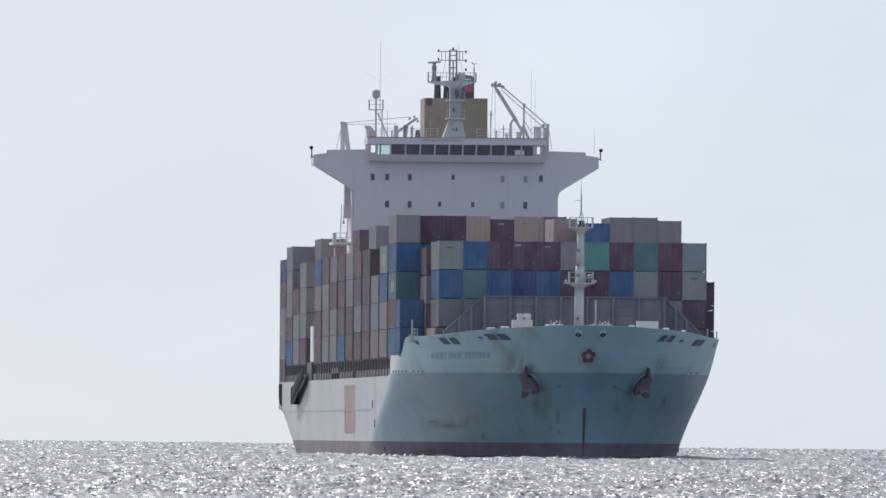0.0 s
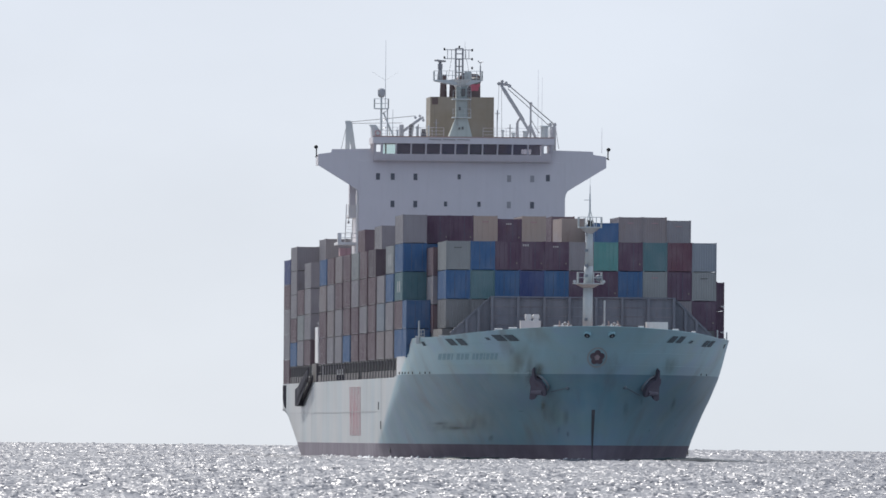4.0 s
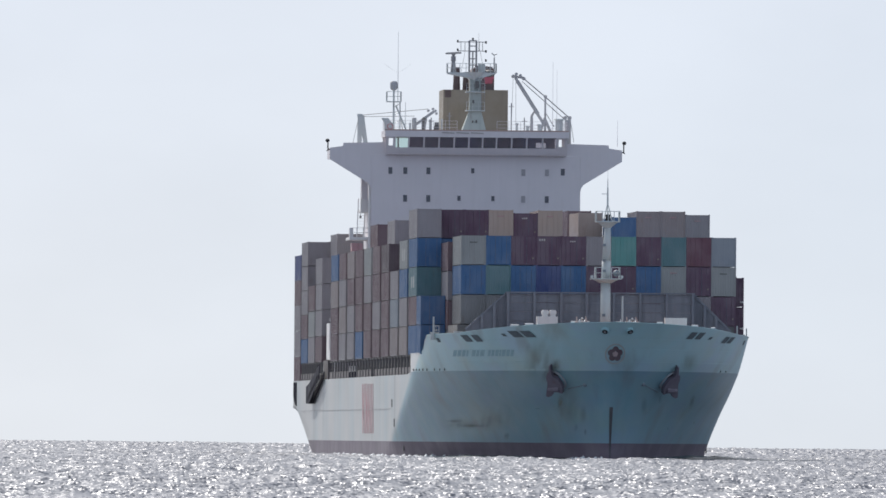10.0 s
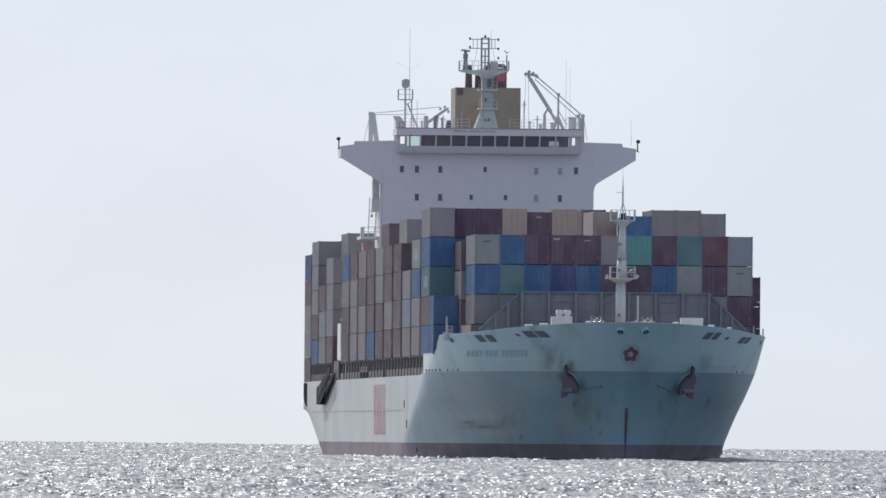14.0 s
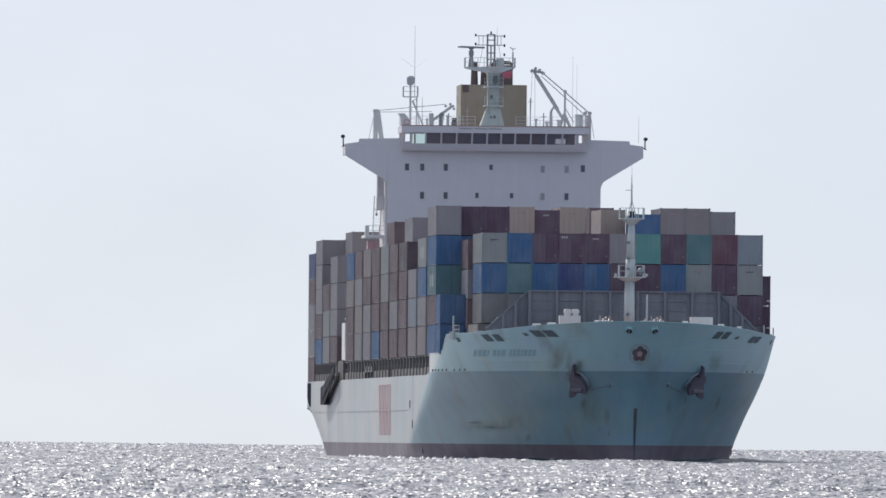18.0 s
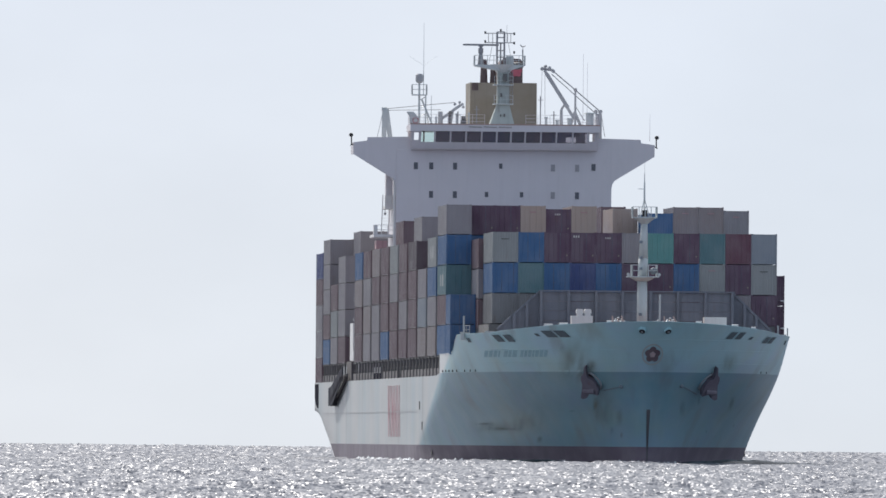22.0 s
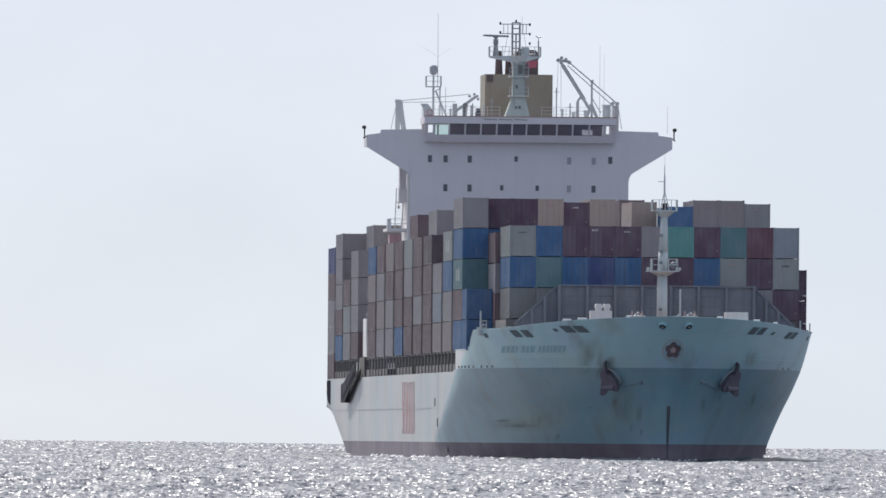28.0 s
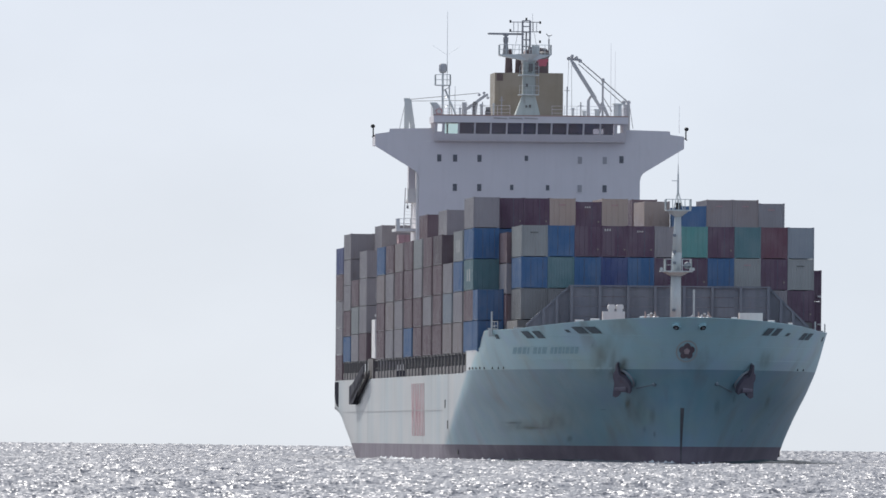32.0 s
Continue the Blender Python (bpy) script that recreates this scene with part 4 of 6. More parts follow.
# ---- funnel ----
def flower(bm, c, r, facing=-1):
    """A disc with five round petals round it, facing forward."""
    n = 60
    front = [bm.verts.new((c[0] + r * (0.74 + 0.26 * abs(math.cos(2.5 * a))) * math.sin(a), c[1], c[2] + r * (0.74 + 0.26 * abs(math.cos(2.5 * a))) * math.cos(a))) for a in (2 * math.pi * i / n for i in range(n))]
    back = [bm.verts.new((v.co.x, v.co.y + 0.04, v.co.z)) for v in front]
    bm.faces.new(front)
    for i in range(n):
        k = (i + 1) % n
        bm.faces.new((front[i], back[i], back[k], front[k]))


def ring(bm, c, r, w, depth=0.03, n=40):
    vs = []
    for rr in (r - w / 2, r + w / 2):
        vs.append([bm.verts.new((c[0] + rr * math.sin(2 * math.pi * i / n), c[1], c[2] + rr * math.cos(2 * math.pi * i / n))) for i in range(n)])
    for i in range(n):
        k = (i + 1) % n
        bm.faces.new((vs[0][i], vs[0][k], vs[1][k], vs[1][i]))


def funnel():
    bm = bmesh.new()
    box(bm, -2.95, 4.25, 207.5, 214.5, 20.0, 40.35)
    part("funnel_casing", bm, FUNNEL_YELLOW, SHIP, "ochre-yellow funnel casing")
    bm = bmesh.new()
    for i in range(5):
        box(bm, -2.72, -2.13, 207.44, 207.5, 39.55 + i * 0.15, 39.64 + i * 0.15)
    box(bm, -2.76, -2.09, 207.47, 207.5, 39.5, 40.28)
    part("louvre", bm, FUNNEL_DARK, SHIP, "dark louvre near the top of the casing")
    bm = bmesh.new()
    slab(bm, [(0.2, 40.35), (2.75, 40.35), (2.75, 42.6), (2.5, 42.95), (1.2, 43.05), (0.6, 42.9), (0.2, 42.3)], 208.2, 213.5)
    part("funnel_top", bm, FUNNEL_DARK, SHIP, "dark upper funnel")
    bm = bmesh.new()
    flower(bm, (2.1, 208.12, 41.6), 0.62)
    part("funnel_emblem", bm, RED, SHIP, "red five-petalled emblem")
    for x, r, h in ((-1.35, 0.42, 42.9), (-0.35, 0.36, 42.3), (0.9, 0.3, 43.1), (2.2, 0.3, 43.0)):
        bm = bmesh.new()
        rod(bm, (x, 209.5, 40.2), (x, 209.5, h), r, r * 0.75, 12)
        part("exhaust_pipe", bm, FUNNEL_DARK, SHIP, "sooty exhaust pipe")


funnel()


# ---- radar mast on the wheelhouse roof ----
UM = 200.0
bm = bmesh.new()
v0 = [(-1.45, -1.3), (1.25, -1.3), (1.25, 1.3), (-1.45, 1.3)]
lo = [bm.verts.new((x, UM + y, 35.5)) for x, y in v0]
mid = [bm.verts.new((x, UM + y, 37.83)) for x, y in ((-0.6, -0.7), (0.7, -0.7), (0.7, 0.7), (-0.6, 0.7))]
hi = [bm.verts.new((x, UM + y, 41.5)) for x, y in ((-0.55, -0.65), (0.65, -0.65), (0.65, 0.65), (-0.55, 0.65))]
for a, b in ((lo, mid), (mid, hi)):
    for i in range(4):
        bm.faces.new((a[i], a[(i + 1) % 4], b[(i + 1) % 4], b[i]))
bm.faces.new(hi)
MAST = part("radar_mast", bm, TEAL_GREY, SHIP, "grey steel radar mast on the wheelhouse roof")
for z in (37.85, 39.9):
    bm = bmesh.new()
    box(bm, -1.0, 1.1, UM - 1.15, UM + 1.0, z - 0.05, z + 0.05)
    rail(bm, [(-0.95, UM - 1.1, z), (1.05, UM - 1.1, z)], 0.95, 2, 0.7, 0.02)
    part("mast_landing", bm, MAST_GREY, MAST)
bm = bmesh.new()
rod(bm, (0.05, UM, 41.2), (0.05, UM, 42.1), 0.7, 1.4, 16)
slab(bm, [(-3.1, 42.05), (-3.0, 41.9), (-0.9, 41.5), (0.9, 41.5), (2.3, 41.95), (2.4, 42.05)], UM - 0.9, UM + 0.9)
rail(bm, [(-3.05, UM + 0.9, 42.05), (-3.05, UM - 0.9, 42.05), (2.35, UM - 0.9, 42.05), (2.35, UM + 0.9, 42.05)], 1.0, 2, 0.7, 0.03)
part("radar_platform", bm, MAST_GREY, MAST, "grey dished platform with railing")
bm = bmesh.new()
for x in (-0.62, 0.16):
    for y in (-0.4, 0.4):
        beam(bm, (x, UM + y, 42.0), (x, UM + y, 45.6), 0.14, 0.14)
for z in (42.9, 43.6, 44.4, 45.0, 45.6):
    for y in (-0.4, 0.4):
        beam(bm, (-0.62, UM + y, z), (0.16, UM + y, z), 0.09, 0.09)
rod(bm, (-0.23, UM, 42), (-0.23, UM, 44.4), 0.08)
beam(bm, (-1.92, UM, 45.45), (1.25, UM, 45.45), 0.08, 0.08)
beam(bm, (-1.92, UM, 44.45), (1.25, UM, 44.45), 0.08, 0.08)
for x in (-1.55, -1.1, 0.5, 0.85):
    beam(bm, (x, UM, 44.45), (x, UM, 45.45), 0.06, 0.06)
rod(bm, (-1.1, UM, 44.4), (-1.5, UM, 42.1), 0.02)
rod(bm, (0.6, UM, 44.4), (1.0, UM, 42.1), 0.02)
part("mast_lattice", bm, GEAR_GREY, MAST, "slender lattice with lamp arms")
for x, z in ((-1.9, 45.5), (1.22, 45.4), (-1.9, 44.55), (1.22, 44.4), (-0.23, 45.75), (1.22, 43.4)):
    bm = bmesh.new()
    rod(bm, (x, UM, z - 0.12), (x, UM, z + 0.16), 0.1, 0.1, 8)
    part("mast_lamp", bm, BLACK, MAST)
bm = bmesh.new()
rod(bm, (0.42, UM, 44.4), (0.42, UM, 46.4), 0.025, 0.012)
part("whip_aerial", bm, GEAR_GREY, MAST)
bm = bmesh.new()
rod(bm, (2.15, UM, 42.0), (2.15, UM, 43.7), 0.07)
rod(bm, (2.15, UM, 43.7), (2.15, UM, 44.1), 0.03)
rod(bm, (1.85, UM, 44.25), (2.1, UM, 44.02), 0.05)
rod(bm, (2.45, UM, 44.15), (2.15, UM, 44.02), 0.05)
part("wind_sensor", bm, GEAR_GREY, MAST)
bm = bmesh.new()
rod(bm, (-2.37, UM, 42.05), (-2.37, UM, 43.3), 0.34, 0.2, 10)
rod(bm, (-2.37, UM, 43.3), (-2.37, UM, 43.85), 0.27, 0.27, 12)
rod(bm, (-2.37, UM, 43.85), (-2.37, UM, 44.05), 0.15, 0.15, 8)
part("radar_pedestal", bm, GEAR_GREY, MAST)
bm = bmesh.new()
slab(bm, [(-1.95, -0.06), (-1.8, -0.1), (1.8, -0.1), (1.95, -0.06), (1.95, 0.06), (1.8, 0.1), (-1.8, 0.1), (-1.95, 0.06)], -0.13, 0.13)
box(bm, -0.25, 0.25, -0.15, 0.15, -0.2, -0.08)
for x, z, w, h in ((-0.2, 38.65, 0.2, 0.35), (0.2, 40.3, 0.4, 0.8), (0.15, 36.5, 0.18, 0.3), (-0.25, 36.5, 0.14, 0.24)):
    fit_ = bmesh.new()
    box(fit_, x - w / 2, x + w / 2, UM - 1.15, UM - 0.6, z, z + h)
    part("mast_box", fit_, DARK_GREY, MAST)
lad = bmesh.new()
for x in (0.75, 1.05):
    rod(lad, (x, UM - 0.75, 37.9), (x, UM - 0.75, 41.6), 0.03)
for i in range(12):
    rod(lad, (0.75, UM - 0.75, 38.1 + i * 0.3), (1.05, UM - 0.75, 38.1 + i * 0.3), 0.02)
part("mast_ladder", lad, GEAR_GREY, MAST)
drum = bmesh.new()
rod(drum, (0.75, UM - 0.2, 42.0), (0.75, UM - 0.2, 42.95), 0.42, 0.42, 14)
rod(drum, (0.75, UM - 0.2, 42.95), (0.75, UM - 0.2, 43.05), 0.42, 0.3, 14)
part("signal_drum", drum, MAST_GREY, MAST, "pale drum beside the lattice")
dome = bmesh.new()
ball(dome, (1.55, UM + 0.2, 42.0), 0.75, 14, 0.55)
part("platform_dome", dome, DARK_GREY, MAST, "dark low dome on the platform")
SCANNER = part("radar_scanner", bm, GEAR_GREY, MAST, "turning grey radar scanner bar")
SCANNER.location = (-2.37, UM, 44.2)


# ---- masts, crane and aerials on the wheelhouse roof ----
def roof_gear():
    u = 199.0
    bm = bmesh.new()
    rod(bm, (-9.0, u, 35.5), (-9.0, u, 40.0), 0.12, 0.1)
    rod(bm, (-8.3, u, 35.5), (-8.3, u, 38.8), 0.07)
    for k in (0.35, 1.25, 2.15):
        rod(bm, (-9.0, u, 36 + k), (-8.3, u, 36.4 + k), 0.04)
    rod(bm, (-8.75, u, 38.3), (-7.55, u, 35.5), 0.09)
    rod(bm, (-8.2, u, 37.0), (-7.9, u + 1.2, 35.5), 0.06)
    mast = part("satellite_mast", bm, MAST_GREY, SHIP, "slim grey mast with braces")
    bm = bmesh.new()
    box(bm, -9.8, -8.2, u - 0.7, u + 0.7, 38.68, 38.78)
    rail(bm, [(-9.78, u + 0.7, 38.78), (-9.78, u - 0.7, 38.78), (-8.22, u - 0.7, 38.78), (-8.22, u + 0.7, 38.78)], 1.05, 2, 0.8, 0.035)
    part("crow_platform", bm, MAST_GREY, mast)
    bm = bmesh.new()
    rod(bm, (-9.0, u, 40.0), (-9.0, u, 40.15), 0.24, 0.36, 14)
    rod(bm, (-9.0, u, 40.15), (-9.0, u, 40.3), 0.36, 0.42, 14)
    rod(bm, (-9.0, u, 40.3), (-9.0, u, 40.85), 0.42, 0.41, 14)
    rod(bm, (-9.0, u, 40.85), (-9.0, u, 41.0), 0.41, 0.28, 14)
    part("radome", bm, CRANE_GREY, mast, "grey radome on the mast head")
    for x, z0, z1, r in ((-8.55, 38.7, 46.45, 0.045), (8.6, 35.6, 43.3, 0.035), (9.05, 35.6, 42.4, 0.03), (15.8, 34.0, 36.9, 0.03), (-7.7, 35.5, 38.7, 0.06)):
        bm = bmesh.new()
        rod(bm, (x, u, z0), (x, u, z0 + (z1 - z0) * 0.35), r, r * 0.7, 6)
        rod(bm, (x, u, z0 + (z1 - z0) * 0.35), (x, u, z1), r * 0.6, r * 0.35, 6)
        part("whip_aerial", bm, MAST_GREY if x < 0 else WHITE, SHIP, "thin whip aerial")
    bm = bmesh.new()
    rod(bm, (-8.55, u, 41.9), (-10.1, u, 42.9), 0.008)
    rod(bm, (-8.55, u, 41.9), (-7.1, u, 42.9), 0.008)
    part("aerial_arm", bm, MAST_GREY, mast)
    # small locker and davits at the starboard edge
    bm = bmesh.new()
    slab(bm, [(-10.1, 35.5), (-9.2, 35.5), (-9.2, 36.3), (-9.7, 36.9), (-10.4, 36.9), (-10.1, 36.4)], UH + 0.6, UH + 1.6)
    part("searchlight", bm, MAST_GREY, SHIP)
    bm = bmesh.new()
    beam(bm, (-12.65, 201, 33.0), (-12.6, 201, 37.2), 0.5, 0.5)
    beam(bm, (-11.8, 201, 33.0), (-12.4, 201, 37.2), 0.35, 0.5)
    rod(bm, (-12.9, 201, 37.25), (-12.3, 201, 37.25), 0.2)
    davit = part("davit_post", bm, MAST_GREY, SHIP, "grey twin-legged davit post")
    bm = bmesh.new()
    rod(bm, (-12.6, 201, 37.25), (-5.1, 200, 38.0), 0.035)
    rod(bm, (-12.6, 201, 37.1), (-6.6, 200, 37.2), 0.03)
    rod(bm, (-12.7, 201, 37.2), (-13.4, 201, 34.0), 0.025)
    part("stay_wire", bm, GEAR_GREY, davit)
    # short stores crane, folded to starboard
    bm = bmesh.new()
    rod(bm, (-6.65, 200, 35.4), (-6.65, 200, 37.0), 0.28, 0.24)
    beam(bm, (-6.7, 200, 36.1), (-4.45, 200, 37.75), 0.28, 0.3)
    rod(bm, (-5.6, 200, 35.5), (-5.4, 200, 37.0), 0.18)
    for x, z in ((-4.3, 37.8), (-4.6, 38.0), (-4.2, 37.5), (-5.1, 37.8)):
        rod(bm, (x, 199.8, z), (x, 200.2, z), 0.15)
    part("stores_crane", bm, CRANE_GREY, SHIP, "small grey stores crane, folded")
    for x, h, w in ((-5.0, 36.8, 0.3), (-4.2, 36.5, 0.45), (-3.7, 36.9, 0.22), (-7.2, 36.4, 0.3), (4.6, 36.5, 0.4), (5.8, 36.2, 0.5), (7.1, 36.4, 0.6), (9.3, 37.0, 1.2)):
        bm = bmesh.new()
        rod(bm, (x, 198.5, 35.4), (x, 198.5, h - 0.15), w * 0.35, w * 0.35, 8)
        rod(bm, (x, 198.5, h - 0.15), (x, 198.5, h), w * 0.55, w * 0.45, 8)
        part("deck_ventilator", bm, MAST_GREY, SHIP)
    for x, h in ((3.95, 38.7), (5.4, 37.1), (-2.9, 37.6), (-4.9, 37.0)):
        bm = bmesh.new()
        rod(bm, (x, 198.0, 35.4), (x, 198.0, h), 0.06)
        rod(bm, (x - 0.3, 198.0, h - 0.4), (x + 0.3, 198.0, h - 0.4), 0.03)
        part("light_pole", bm, GEAR_GREY, SHIP)
    # a bent ventilator, a small winch and a lifebuoy by the starboard rail
    bm = bmesh.new()
    rod(bm, (-5.8, 198.3, 35.4), (-5.8, 198.3, 36.6), 0.16, 0.16, 10)
    rod(bm, (-5.8, 198.3, 36.6), (-5.65, 198.1, 36.9), 0.17, 0.24, 10)
    part("bent_ventilator", bm, DARK_GREY, SHIP, "dark bent ventilator on the roof")
    bm = bmesh.new()
    box(bm, -4.55, -4.0, 198.2, 198.8, 35.5, 36.1)
    rod(bm, (-4.5, 198.4, 36.3), (-4.05, 198.4, 36.3), 0.22, 0.22, 10)
    part("roof_winch", bm, DARK_GREY, SHIP, "small dark winch on the roof")
    bm = bmesh.new()
    hoop = [Vector((-9.55 + 0.3 * math.cos(k * 0.5236), 196.15, 35.95 + 0.3 * math.sin(k * 0.5236))) for k in range(13)]
    for p0, p1 in zip(hoop, hoop[1:]):
        rod(bm, p0, p1, 0.08, 0.08, 6)
    part("lifebuoy", bm, RED_FADED, SHIP, "faded red lifebuoy on the roof rail")
    # long stores crane on the port side
    u = 202.0
    bm = bmesh.new()
    beam(bm, (7.9, u, 36.4), (4.65, u, 41.6), 0.27, 0.3)
    beam(bm, (7.2, u, 37.6), (4.9, u, 41.2), 0.1, 0.4)
    boom = part("crane_boom", bm, CRANE_GREY, SHIP, "long grey crane boom, raised")
    bm = bmesh.new()
    for x, z, r in ((4.4, 41.75, 0.2), (4.75, 42.0, 0.18), (5.2, 41.85, 0.17), (5.6, 41.5, 0.19)):
        rod(bm, (x, u - 0.25, z), (x, u + 0.25, z), r, r, 10)
    beam(bm, (4.35, u, 41.75), (5.6, u, 41.6), 0.22, 0.26)
    part("boom_head", bm, CRANE_GREY, boom)
    bm = bmesh.new()
    rod(bm, (5.6, u, 41.5), (8.0, u, 39.5), 0.06)
    rod(bm, (8.0, u, 39.5), (10.7, u, 37.2), 0.06)
    rod(bm, (5.4, u, 41.2), (10.2, u, 37.0), 0.045)
    rod(bm, (8.0, u, 37.8), (9.0, u, 36.2), 0.04)
    rod(bm, (4.4, u, 41.6), (4.25, u, 36.0), 0.02)
    rod(bm, (4.7, u, 41.6), (4.75, u, 36.0), 0.02)
    rod(bm, (10.8, u, 37.0), (11.2, u, 34.5), 0.03)
    part("crane_wire", bm, GEAR_GREY, boom)
    bm = bmesh.new()
    rod(bm, (8.0, u, 35.4), (8.0, u, 39.6), 0.12, 0.1)
    ball(bm, (8.0, u, 39.55), 0.2, 8)
    beam(bm, (7.4, u, 35.4), (7.9, u, 37.0), 0.25, 0.3)
    beam(bm, (8.7, u, 35.4), (7.9, u, 37.2), 0.3, 0.3)
    rod(bm, (6.5, u, 35.4), (6.5, u, 37.4), 0.2, 0.14)
    rod(bm, (6.5, u, 37.4), (6.8, u, 37.9), 0.14, 0.1)
    rod(bm, (6.8, u, 37.9), (7.3, u, 37.4), 0.12, 0.1)
    box(bm, 10.2, 10.85, u - 0.3, u + 0.3, 33.0, 37.0)
    for x in (10.2, 10.7):
        rod(bm, (x, u - 0.3, 37.2), (x, u + 0.3, 37.2), 0.22)
    part("crane_post", bm, CRANE_GREY, boom)


roof_gear()


# ---- foremast ----
def foremast():
    u = 15.0
    bm = bmesh.new()
    rod(bm, (0, u, 11.25), (0, u, 17.2), 0.52, 0.47, 18)
    rod(bm, (0, u, 17.2), (0.08, u, 19.0), 0.45, 0.45, 18)
    rod(bm, (0.08, u, 19.0), (0.15, u, 22.7), 0.45, 0.27, 18)
    mast = part("foremast", bm, MAST_GREY, SHIP, "pale grey tubular foremast", True)
    bm = bmesh.new()
    rod(bm, (0, u, 16.85), (0, u, 17.2), 0.6, 1.25, 14)
    box(bm, -1.45, 1.5, u - 0.9, u + 0.9, 17.2, 17.3)
    rail(bm, [(-1.0, u + 0.9, 17.3), (-1.0, u - 0.9, 17.3), (-0.4, u - 0.9, 17.3)], 1.05, 2, 0.6, 0.04)
    rail(bm, [(0.5, u - 0.9, 17.3), (1.35, u - 0.9, 17.3), (1.35, u + 0.9, 17.3)], 1.05, 2, 0.6, 0.04)
    part("mast_platform", bm, MAST_GREY, mast, "railed platform halfway up")
    for x in (-1.4, 1.5):
        bm = bmesh.new()
        rod(bm, (x, u - 0.9, 17.45), (x, u - 0.5, 17.45), 0.16, 0.12, 10)
        part("mast_lamp", bm, MAST_GREY, mast)
    bm = bmesh.new()
    ball(bm, (1.0, u - 0.5, 17.8), 0.34, 10)
    part("horn", bm, STEEL_GREY, mast)
    bm = bmesh.new()
    rod(bm, (0.14, u, 22.2), (0.14, u, 22.75), 0.3, 1.0, 12)
    box(bm, -1.0, 1.3, u - 0.8, u + 0.8, 22.75, 22.85)
    rail(bm, [(-0.98, u + 0.8, 22.85), (-0.98, u - 0.8, 22.85), (1.28, u - 0.8, 22.85), (1.28, u + 0.8, 22.85)], 0.95, 1, 0.57, 0.035)
    part("mast_platform", bm, MAST_GREY, mast, "railed platform at the mast head")
    bm = bmesh.new()
    rod(bm, (0.14, u - 0.4, 22.9), (0.14, u - 0.4, 23.5), 0.24, 0.24, 10)
    part("mast_lamp", bm, BLACK, mast)
    bm = bmesh.new()
    for x, y in ((-0.3, -0.4), (0.6, -0.4), (0.14, 0.5)):
        rod(bm, (x, u + y, 22.8), (0.14, u, 24.6), 0.045)
    rod(bm, (0.14, u, 24.4), (0.14, u, 26.1), 0.09, 0.07)
    rod(bm, (0.14, u, 26.1), (0.14, u, 27.0), 0.05, 0.03)
    beam(bm, (-0.45, u, 25.5), (0.14, u, 25.5), 0.06, 0.06)
    rod(bm, (0.14, u, 24.4), (0.14, u, 29.5), 0.018, 0.01)
    part("topmast", bm, MAST_GREY, mast)
    bm = bmesh.new()
    for i in range(18):
        box(bm, -0.62, -0.45, u - 0.15, u + 0.15, 11.8 + i * 0.3, 11.83 + i * 0.3)
    for z in (13.6, 17.9, 18.9, 20.4):
        box(bm, -0.35, -0.05, u - 0.6, u - 0.4, z, z + 0.25)
    part("mast_ladder", bm, STEEL_GREY, mast)


foremast()


# ---- windbreak across the forecastle ----
def windbreak():
    u = 23.0
    xs = [-8.9, -6.3, -3.7, -1.2, 1.45, 4.05, 6.65, 9.2]
    for a, b in zip(xs, xs[1:]):
        for i in range(5):
            bm = bmesh.new()
            z = 11.4 + i * 0.9
            slab(bm, [(a, z), (b, z), (b, z + 0.86), (a, z + 0.86)], u + 0.05 * (i % 2), u + 0.15)
            part("panel", bm, BREAK_GREY, SHIP)
    for x in xs:
        bm = bmesh.new()
        box(bm, x - 0.13, x + 0.13, u - 0.3, u + 0.1, 11.3, 15.95)
        part("stiffener", bm, BREAK_GREY, SHIP)
    bm = bmesh.new()
    box(bm, -9.1, 9.4, u - 0.25, u + 0.3, 15.9, 16.02)
    part("windbreak_cap", bm, BREAK_GREY, SHIP)
    for s, x0, x1 in ((-1, -9.0, -13.0), (1, 9.3, 13.0)):
        bm = bmesh.new()
        slab(bm, [(x0, 11.3), (x0, 15.9), (x0 + s * 0.5, 15.6), (x1, 12.2), (x1, 11.3)], u + 0.6, u + 0.75)
        beam(bm, (x0, u + 0.55, 15.9), (x1, u + 0.55, 12.3), 0.16, 0.2)
        part("windbreak_wing", bm, BREAK_GREY, SHIP, "sloping end of the steel windbreak")
        for k in (0.3, 0.6):
            bm = bmesh.new()
            x = x0 + (x1 - x0) * k
            box(bm, x - 0.14, x + 0.14, u + 0.2, u + 0.6, 11.3, 15.8 - 3.5 * k)
            part("stiffener", bm, BREAK_GREY, SHIP)


windbreak()


